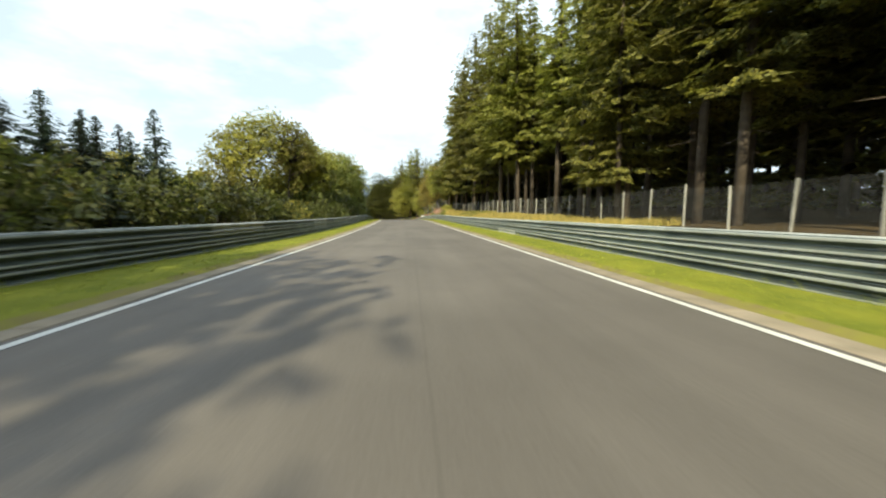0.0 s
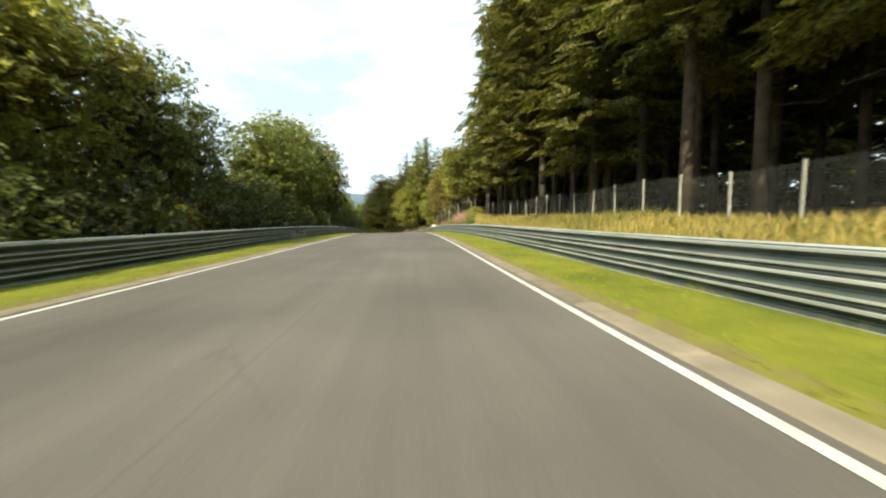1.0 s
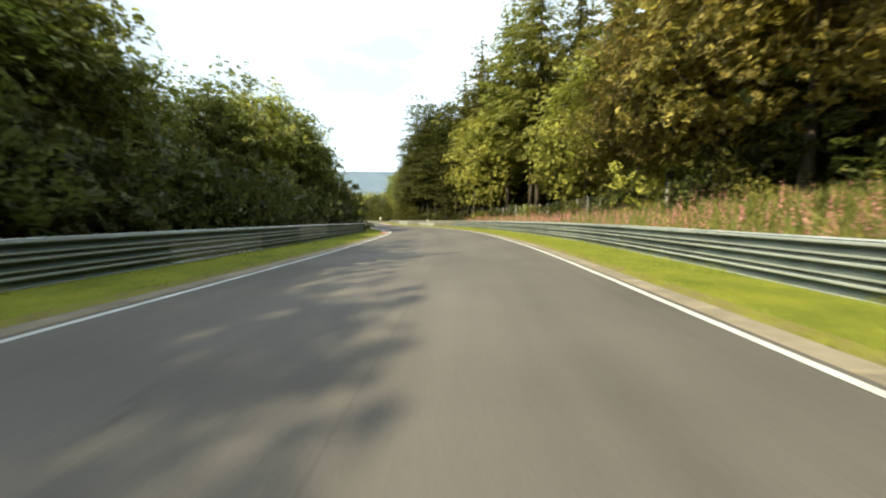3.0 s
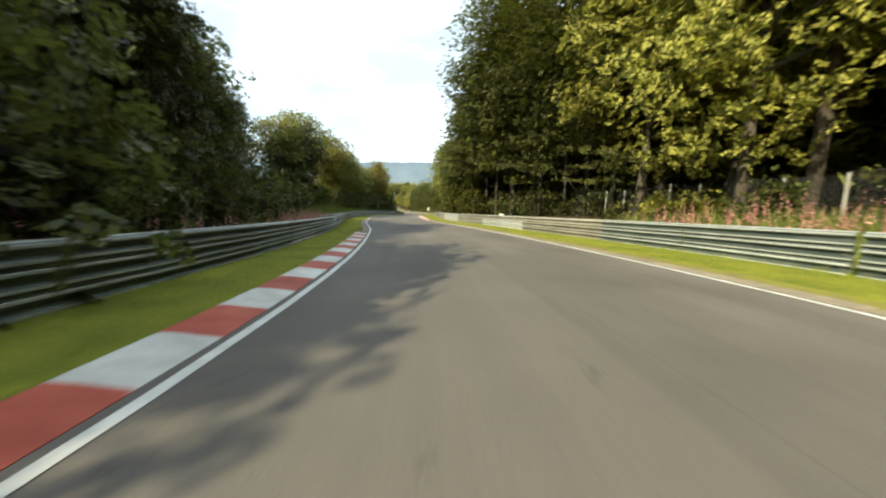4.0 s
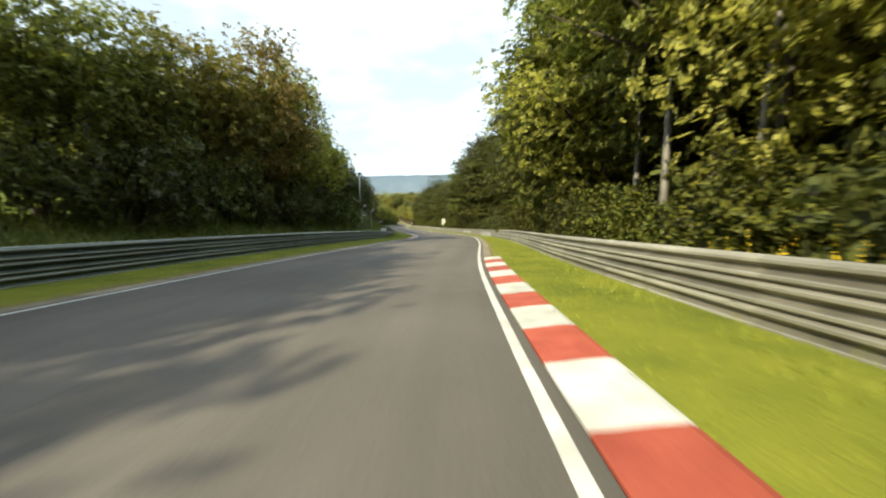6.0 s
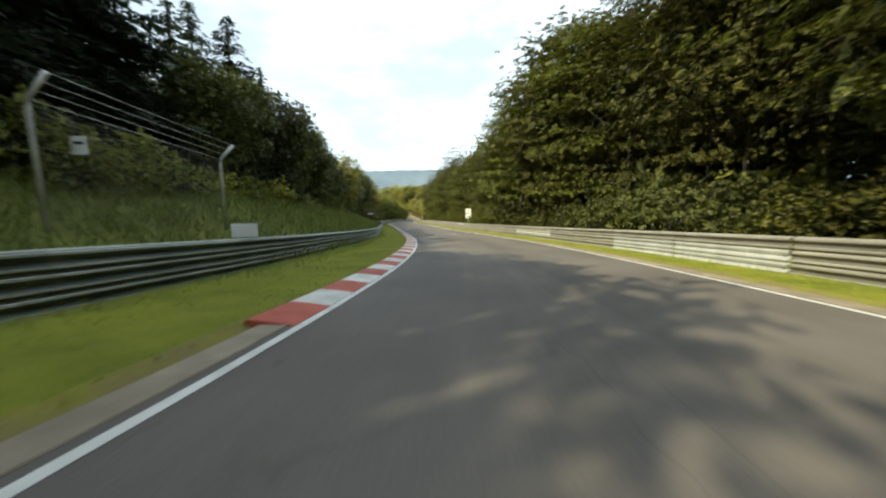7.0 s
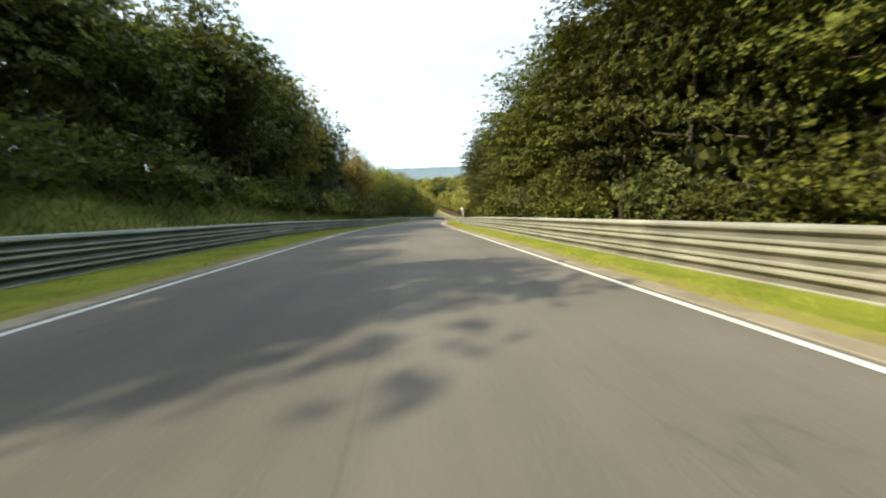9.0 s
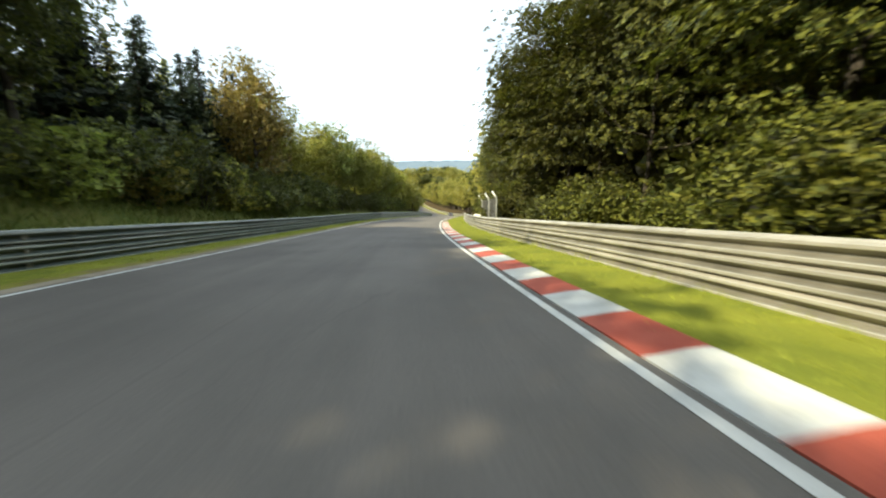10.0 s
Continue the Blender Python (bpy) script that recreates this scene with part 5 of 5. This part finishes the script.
row(["oak", "ash"], 47, 65, 3.8, -12.4, [(47, 13.2), (54, 12.2), (62, 10.8), (68, 10.0)], 0.6, 0.85)
row(["shade_bush"], 46, 72, 3.0, -10.6, [(46, 4.5), (72, 5.0)], 0.5)
plant("dark_spruce", 68.5, -14.5, 9.2, 0, wide=0.9)
row(["slim", "slim", "oak"], 75.5, 92, 4.0, -12.4, [(74, 12.0), (80, 15.4), (92, 16.0)], 0.5, 1.1)
row(["autumn"], 74, 92, 4.6, -14.6, [(74, 8.0), (80, 11.0), (92, 12.0)], 0.5)
row(["dusk_oak", "ash", "dusk_oak"], 90, 98.5, 3.2, -11.0, [(90, 14.2), (99, 14.8)], 0.4, 1.05, vary=0.05)
plant("oak", 101.0, -11.4, 15.2, 0, wide=0.8)
row(["oak", "ash"], 107, 126, 4.2, -13.0, [(107, 9.6), (113, 9.9), (120, 10.2), (126, 10.4)], 0.6)
plant("oak", 110.5, -11.8, 9.4, 0)
plant("oak", 114.5, -11.6, 9.6, 0)
plant("oak", 127.5, -12.6, 10.8, 0)
plant("oak", 131.0, -12.8, 11.0, 1)
plant("oak", 134.5, -12.2, 10.9, 0)
row(["oak"], 137, 145, 3.4, -11.0, [(137, 10.6), (145, 9.6)], 0.3, vary=0.06)
row_behind(["far_oak"], 58, 126, 4.6, -18.5, [(58, 9.5), (70, 6.0), (84, 7.0), (92, 12), (102, 13), (110, 9.0), (126, 8.5)], 1.5)
row_behind(["far_oak"], 62, 146, 5.4, -24.0, [(62, 9), (76, 6.5), (90, 8), (102, 12), (112, 8.5), (146, 8)], 2.0)
row_behind(["far_bush"], 34, 176, 3.0, -13.5, [(34, 3.4), (176, 4.0)], 2.0)
row(["shade_bush"], 62, 146, 2.2, -9.3, [(62, 3.0), (84, 4.0), (128, 4.2), (138, 5.6), (160, 5.6), (174, 3.2)], 0.3, 0.8)
row(["shade_bush"], 106, 146, 2.9, -11.0, [(106, 4.4), (180, 4.0)], 0.5)
row(["shade_bush"], 148, 204, 2.0, -11.8, [(148, 4.6), (184, 5.0), (204, 5.4)], 0.4)
for s, d, h in ((158, -17.0, 12.0), (162, -19.0, 14.0), (165.5, -18.4, 13.0), (169, -20.4, 15.0), (172.5, -19.4, 14.5), (176, -21.0, 16.0), (179.5, -19.8, 15.5), (183, -20.2, 16.2), (167, -24.0, 16.0), (174, -25.0, 17.0), (181, -25.0, 17.0), (186, -26.0, 14.0)):
    plant("spruce", s, d, h, 0, wide=1.1)
plant("spruce", 190.2, -20.2, 12.4, 0, wide=1.25)
for s, d, h in ((148, -13.6, 13), (151.5, -14.2, 14.5), (155, -13.8, 14.5), (158.5, -14.6, 12.5), (162, -14.2, 12), (165.5, -15.0, 12), (169, -15.4, 12), (172.5, -15.6, 11.5)):
    plant("dusk_oak", s, d, h, 0)
row(["shade_bush"], 174, 200, 2.6, -12.6, [(174, 4.6), (200, 5.0)], 0.8)
plant("slim", 187.6, -15.0, 11.6, 0)
plant("airy_ash", 190.5, -14.6, 12.6, 0)
for s, d, h in ((185.5, -12.6, 10.0), (188.6, -11.8, 11.0)):
    plant("dusk_oak", s, d, h, 0, wide=0.9)
for s, d, h in ((192.2, -12.4, 13.6), (195.2, -12.8, 13.8), (197.0, -14.2, 12.4)):
    plant("airy_ash", s, d, h, 0)
for s, d, h in ((199.0, -12.6, 11.4), (200.6, -13.8, 12.6)):
    plant("pale_birch", s, d, h, 0)
for s, d, h, v in ((203.6, -12.0, 12.8, 1), (207.6, -12.0, 13.0, 0), (211.4, -11.4, 11.8, 1)):
    plant("oak", s, d, h, v, wide=0.9)
row(["oak", "ash", "oak"], 215, 250, 4.2, -11.6, [(215, 11.4), (224, 11.4), (234, 12.8), (250, 13.2)], 0.7)
plant("autumn", 236.5, -10.8, 14.2, 1, wide=0.8)
plant("autumn", 241.5, -11.4, 14.2, 0, wide=0.85)
row_behind(["far_oak"], 214, 250, 4.4, -17.0, [(214, 9), (236, 13), (250, 13)], 1.5)
row(["shade_bush"], 204, 250, 2.4, -9.8, [(204, 5.0), (250, 5.4)], 0.5, 0.8)
row(["dark_spruce"], 246, 288, 2.7, -14.4, [(246, 13.6), (270, 13.6), (288, 12.6)], 0.4, 1.15)
row(["dark_spruce"], 248, 300, 3.2, -17.6, [(248, 13.5), (300, 12.5)], 0.6, 1.1)
row_behind(["far_spruce"], 244, 306, 3.2, -21.0, [(244, 15), (306, 13)], 1.2)
row_behind(["far_spruce"], 250, 320, 3.6, -26.0, [(250, 16), (320, 14)], 1.5)
row(["dark_spruce"], 288, 312, 2.6, -14.0, [(288, 13.5), (302, 12.5), (308, 10.5), (312, 9.6)], 0.5, 1.1)
row(["spruce"], 300, 318, 2.8, -17.0, [(300, 13), (312, 10.5), (318, 10.5)], 0.6, 1.1)
plant("spruce", 312.5, -14.6, 11.8, 1, wide=0.9)
plant("oak", 316.5, -11.6, 11.0, 1, wide=0.8)
plant("oak", 321.0, -12.6, 9.0, 0, wide=0.85)
row(["shade_bush"], 312, 326, 2.4, -11.2, [(312, 4.6), (326, 5.6)], 0.5)
row(["dusk_oak", "ash", "spruce", "dusk_oak"], 324, 346, 3.6, -11.8, [(324, 9.5), (334, 11.2), (340, 13.2), (346, 14.6)], 0.6, vary=0.08)
row(["oak", "ash", "dusk_oak"], 346, 372, 3.7, -11.4, [(346, 15.2), (362, 15.2), (372, 14.2)], 0.4, vary=0.05)
row(["far_oak"], 322, 368, 4.4, -15.6, [(322, 11), (334, 13.6), (346, 15.4), (368, 14.5)], 0.6)
row(["dark_spruce"], 376, 393, 2.3, -14.4, [(376, 12.2), (393, 14.2)], 0.5, 1.15)
row(["spruce"], 378, 396, 2.8, -17.4, [(378, 13.0), (396, 14.5)], 0.5, 1.15)
row(["shade_bush", "bush"], 369, 400, 2.4, -10.6, [(369, 5.0), (377, 6.0), (384, 5.0), (400, 5.0)], 0.5)
plant("autumn", 385, -10.8, 12.6, 1, wide=0.75)
row(["dark_spruce"], 356, 377, 2.5, -15.2, [(356, 15.5), (377, 14.0)], 0.5, 1.1)
row(["oak"], 390, 404, 4.2, -11.8, [(390, 11.2), (404, 12.2)], 0.4)
row(["oak"], 404, 440, 4.4, -11.6, [(400, 12), (440, 13)], 0.8)
row_behind(["far_oak"], 326, 440, 4.6, -19.0, [(326, 11), (352, 12.5), (372, 11), (440, 12)], 1.5)
for k in range(15):
    plant("dusk_oak", 266 + k * 3.3, -12.8 - 0.5 * (k % 3), 6.8 + 0.6 * (k % 4), 0, wide=1.05)
row(["bush"], 252, 300, 3.0, -11.4, [(252, 4.6), (300, 4.4)], 0.5)
row(["bush", "shade_bush"], 322, 440, 2.8, -9.6, [(322, 4.7), (440, 4.4)], 0.6)

row_behind(["far_bush"], 200, 250, 3.2, -14.0, [(200, 4.5), (250, 5.5)], 2.0)
row_behind(["far_bush"], 320, 440, 3.2, -14.0, [(320, 6.0), (440, 5.5)], 2.0)
row_behind(["far_oak"], 80, 170, 5.0, 31.0, [(80, 17), (170, 22)], 2.0)
row_behind(["far_bush"], -20, 170, 2.6, 46.0, [(-20, 7.0), (170, 7.0)], 2.0)

for d in (30, 38, 48):
    row_behind(["deep_oak"], 100 if d < 46 else -60, 640, 9.0, d, [(-60, 19), (640, 20)], 4.0)
for d in (29, 37, 47):
    row_behind(["deep_oak"], -60, 140, 9.0, -d, [(-60, 8), (60, 8.5), (100, 11)], 4.0)
    row_behind(["deep_oak"], 234, 640, 9.0, -d, [(234, 13), (640, 15)], 4.0)
row_behind(["far_bush"], 150, 420, 2.6, 18.0, [(150, 6.0), (420, 6.0)], 2.0)
row_behind(["far_bush"], 120, 240, 2.6, 26.0, [(120, 7.0), (240, 7.0)], 2.0)

# woods beside the far end of the track
row_behind(["far_lit", "far_lit", "far_oak"], 420, 660, 5.0, 11.5, [(430, 18), (640, 17)], 2.0)
row_behind(["far_lit", "far_lit", "far_oak"], 420, 660, 5.5, 18.0, [(430, 21), (640, 21)], 2.5)
row_behind(["far_lit", "far_lit", "far_oak"], 430, 660, 5.0, -11.5, [(440, 12), (640, 13)], 2.0)
row_behind(["far_lit", "far_lit", "far_oak"], 430, 660, 5.5, -18.0, [(440, 15), (640, 16)], 2.5)
for d, top in ((-26, 25), (-13, 27), (0, 29), (12, 29), (24, 30), (37, 29), (50, 28)):
    row_behind(["far_lit", "far_oak"], 668, 730, 9.0, d + 0.01, [(668, top), (730, top + 4)], 3.0)
join_wood("woods_behind", BEHIND, "dense mixed woods standing behind the roadside trees")

# ---------------------------------------------------------------- grass and flowers
def blades(name, areas, paint, label, seed, lean=0.35, width=0.008, creep=False):
    """Grass: areas of (s0, s1, d0, d1, count, lowest, highest blade)."""
    rng = np.random.default_rng(seed)
    vs = []
    for s0, s1, d0, d1, count, lo, hi in areas:
        s, d = rng.uniform(s0, s1, count), rng.uniform(d0, d1, count)
        if creep:
            keep = np.sin(s * 1.9) + np.sin(s * 0.73 + 1.0) + rng.normal(size=count) * 0.6 > 0.35
            s, d = s[keep], d[keep]
            count = len(s)
        p = spots(s, d, -0.01)
        h = rng.uniform(lo, hi, count)[:, None]
        q = rng.uniform(0, 2 * math.pi, count)
        side = np.stack([np.cos(q), np.sin(q), 0 * q], -1) * (width + h * 0.022)
        tip = p + np.stack([rng.normal(size=count) * lean, rng.normal(size=count) * lean, np.ones(count)], -1) * h
        vs.append(np.stack([p - side, p + side, tip], 1).reshape(-1, 3))
    v = np.concatenate(vs)
    ob = new(name, mesh_of(name, v, np.arange(len(v)).reshape(-1, 3), paint))
    return tagged(ob, label, "grass", kind="stuff")


blades("verge_grass", [(0, 400, 4.2, 6.3, 60000, 0.03, 0.075), (0, 400, -6.5, -4.2, 50000, 0.03, 0.075)], BLADE, "short mown grass between asphalt and guard rails", 1)
blades("edge_tufts", [(0, 400, 3.92, 4.3, 15000, 0.03, 0.10), (0, 400, -4.3, -3.92, 15000, 0.03, 0.10)], BLADE, "tufts of grass creeping over the concrete edging", 9, lean=0.7, creep=True)
blades("rail_grass", [(0, 400, 5.6, 6.6, 12000, 0.08, 0.2), (0, 400, -7.0, -5.9, 12000, 0.08, 0.22)], BLADE, "longer grass left standing under the guard rails", 2)
blades("bank_grass", [(84, 156, 6.8, 11, 15000, 0.3, 0.8), (150, 250, -11.5, -6.8, 22000, 0.25, 0.7), (250, 400, -11.5, -6.8, 52000, 0.15, 0.5), (184, 400, 6.6, 8.2, 13000, 0.2, 0.5), (-5, 150, -9.5, -6.9, 16000, 0.2, 0.6)],
       BLADE_LONG, "long rough grass on the banks behind the rails", 3, lean=0.6, width=0.016)
blades("dry_bank_grass", [(16, 84, 6.5, 12.6, 34000, 0.18, 0.5), (84, 98, 6.5, 12, 6000, 0.3, 0.8), (98, 120, 6.5, 12, 3500, 0.3, 0.8)], BLADE_DRY, "yellow dry grass on the sunny bank", 4, width=0.012)


blades("bank_weeds", [(16, 62, 6.6, 12.6, 12000, 0.15, 0.42), (50, 62, 9, 12.6, 1500, 0.3, 0.7), (95, 126, 6.7, 11.0, 11000, 0.3, 1.0), (62, 75, 6.6, 12.6, 2500, 0.2, 0.5), (80, 92, 6.6, 10, 4000, 0.3, 0.8)], BLADE_LONG, "green weeds growing through the dry grass", 5, width=0.014)


def flower_stems(name, patches, paint, label, seed, seeds=16, tall=1.2):
    """Upright stems closely set with small flowers or seed heads."""
    rng = np.random.default_rng(seed)
    cs, hs = [], []
    for s0, s1, d0, d1, count in patches:
        p = spots(rng.uniform(s0, s1, count), rng.uniform(d0, d1, count))
        h = tall * rng.uniform(0.6, 1.15, count)
        lean = rng.normal(size=(count, 2)) * 0.12
        for k in range(seeds):
            w = 0.45 + 0.55 * (k + rng.random(count)) / seeds
            q = p.copy()
            q[:, 2] += h * w
            q[:, :2] += lean * (h * w)[:, None] + rng.normal(size=(count, 2)) * 0.05 * (1.25 - w)[:, None]
            cs.append(q)
            hs.append(0.10 * (1.35 - w))
    c, l = np.concatenate(cs), np.concatenate(hs)
    n = unit(rng, len(c))
    v, f = cards(c, np.cross(n, unit(rng, len(c))), n, l, l * 0.7)
    return tagged(new(name, mesh_of(name, v, f, paint)), label, "flowers", kind="stuff")


flower_stems("tall_willowherb", [(76.6, 81.4, 7.3, 8.8, 150), (77.5, 80, 7.3, 8.2, 70)], PINK, "tall pale pink willowherb standing over the guard rail", 17, seeds=26, tall=1.9)
blades("willowherb_leaves", [(76.4, 83, 7.1, 9.2, 2800, 0.5, 1.4)], BLADE_LONG, "leafy green stems under the tall willowherb", 19, lean=0.22, width=0.02)
ROSE = leaf_mat("willowherb_rose", (0.25, 0.095, 0.10), (0.42, 0.20, 0.19), 0.3, 0.1)
flower_stems("willowherb", [(86, 91, 8.0, 11.0, 90), (86, 97, 6.8, 8.0, 90), (98, 112, 6.8, 10.5, 280), (112, 152, 6.9, 9.5, 620), (124, 160, -8.2, -6.9, 160), (158, 176, -8.6, -6.9, 200)], ROSE, "faded pink willowherb standing on the bank", 7)
flower_stems("yellow_flowers", [(197.6, 198.8, 7.2, 7.9, 22), (201.6, 202.5, 7.2, 7.8, 16), (204.4, 208.2, 7.2, 7.9, 34), (214, 218, 7.1, 7.9, 20)], YELLOW, "yellow flowers behind the pale guard rail", 8, seeds=10, tall=1.1)

# ---------------------------------------------------------------- hills beyond
def hill_line(name, far, bearing, half_width, top, paint, label, seed, foot=-120.0, rough=0.1, depth=0.25):
    """A wooded ridge far off: a heightfield strip whose crest undulates."""
    rng = np.random.default_rng(seed)
    phases = rng.uniform(0, 6.28, 6)
    n, m = 160, 14
    b = radians(bearing)
    ahead, side = np.array([-math.sin(b), math.cos(b)]), np.array([math.cos(b), math.sin(b)])
    x = np.linspace(-half_width, half_width, n)
    crest = top * (1 + rough * sum(np.sin(x / half_width * (2.2 + 2.7 * k) + phases[k]) / (k + 1.2) for k in range(6)))
    rows = []
    for j in range(m):
        w = j / (m - 1)
        prof = smooth(w / 0.7) if w < 0.7 else 1.0 - 0.6 * (w - 0.7)
        z = foot + (crest - foot) * prof + rng.normal(size=n) * top * 0.012
        p = ahead[None] * (far * (1 + depth * w)) + side[None] * x[:, None]
        rows.append(np.c_[p, z])
    v = np.stack(rows, 0).reshape(-1, 3)
    i = (np.arange(m - 1)[:, None] * n + np.arange(n - 1)[None]).ravel()
    return tagged(new(name, mesh_of(name, v, np.stack([i, i + 1, i + n + 1, i + n], -1), paint, smooth_faces=True)), label, "hills", kind="structure")


hill_line("backdrop_far_ridge", 3600, 22, 4200, 262, HILL_FAR, "hazy blue wooded ridge on the horizon", 3, rough=0.07)
hill_line("backdrop_near_slope", 760, 27, 900, 6, HILL_MID, "wooded slope across the valley", 9, foot=-60, rough=0.9, depth=0.6)


def far_wood(name, far, bearing, half, count, low, high, z, seed):
    """Distant treetops on the slope across the valley, one joined mass of crowns."""
    rng = np.random.default_rng(seed)
    b = radians(bearing)
    ahead, side = np.array([-math.sin(b), math.cos(b), 0]), np.array([math.cos(b), math.sin(b), 0])
    r = rng.random(count)
    c = ahead[None] * (far * (1 + 0.5 * r))[:, None] + side[None] * rng.uniform(-half, half, count)[:, None]
    c[:, 2] = z + 34 * r + rng.normal(size=count) * 2
    h = rng.uniform(low, high, count)
    per = 34
    u = unit(rng, count * per)
    p = np.repeat(c, per, 0) + u * np.repeat(np.stack([h * 0.3, h * 0.3, h * 0.5], -1), per, 0) * rng.uniform(0.6, 1.0, (count * per, 1)) + np.array([0, 0, 1.0]) * np.repeat(h * 0.5, per)[:, None]
    n = u + np.array([0, 0, 0.5])
    size = np.repeat(h * 0.16, per)
    v, f = cards(p, np.cross(n, unit(rng, len(p))), n, size, size * 0.75)
    return tagged(new(name, mesh_of(name, v, f, LEAF_LIT)), "far mixed woods turning yellow across the valley", "woods", kind="stuff")


far_wood("far_woods", 640, 27, 420, 1500, 9, 16, -32, 4)


# ---------------------------------------------------------------- a car far ahead
def far_car(m):
    """A dark saloon seen from behind: lofted body, cabin with glass, wheels and lamps."""
    car = thing("car", m, "dark saloon car driving away far down the track", "car")

    def loft(name, sections, paint, parent):
        v, f = [], []
        for y, w, z0, z1 in sections:
            v += [(-w * 0.94, y, z0), (w * 0.94, y, z0), (w, y, (z0 + z1) / 2), (w * 0.9, y, z1), (-w * 0.9, y, z1), (-w, y, (z0 + z1) / 2)]
        for k in range(len(sections) - 1):
            f += [(6 * k + j, 6 * k + (j + 1) % 6, 6 * k + 6 + (j + 1) % 6, 6 * k + 6 + j) for j in range(6)]
        f += [tuple(range(5, -1, -1)), tuple(range(len(v) - 6, len(v)))]
        return child(name, mesh_of(name, v, f, paint), parent)

    body = loft("body", [(-2.15, 0.74, 0.42, 0.82), (-2.0, 0.86, 0.3, 0.96), (-1.2, 0.9, 0.24, 0.98), (0.9, 0.9, 0.24, 0.92), (1.9, 0.84, 0.28, 0.76), (2.15, 0.68, 0.36, 0.62)], CAR_DARK, car)
    loft("cabin", [(-1.6, 0.7, 0.96, 0.99), (-0.95, 0.62, 0.97, 1.4), (0.2, 0.62, 0.95, 1.42), (1.05, 0.7, 0.9, 0.95)], CAR_GLASS, car)
    loft("roof", [(-0.95, 0.58, 1.405, 1.43), (0.2, 0.58, 1.425, 1.45)], CAR_DARK, car)
    for x in (-0.82, 0.82):
        for y in (-1.35, 1.35):
            wv, wf = [], []
            tube(wv, wf, [(x - 0.1, y, 0.31), (x + 0.1, y, 0.31)], [0.31, 0.31], 14)
            wheel = child("wheel", mesh_of("wheel", wv, wf, INK), car)
            rv, rf = [], []
            tube(rv, rf, [(x - 0.11, y, 0.31), (x + 0.11, y, 0.31)], [0.19, 0.19], 10)
            child("rim", mesh_of("rim", rv, rf, GALV), wheel)
        child("tail_lamp", box_mesh("tail_lamp", (x * 0.72 - 0.14, -2.14, 0.66), (x * 0.72 + 0.14, -2.06, 0.8), SIGN_RED, 0.01), body)
    return car


far_car(along(498.0, 1.4, 0.0))
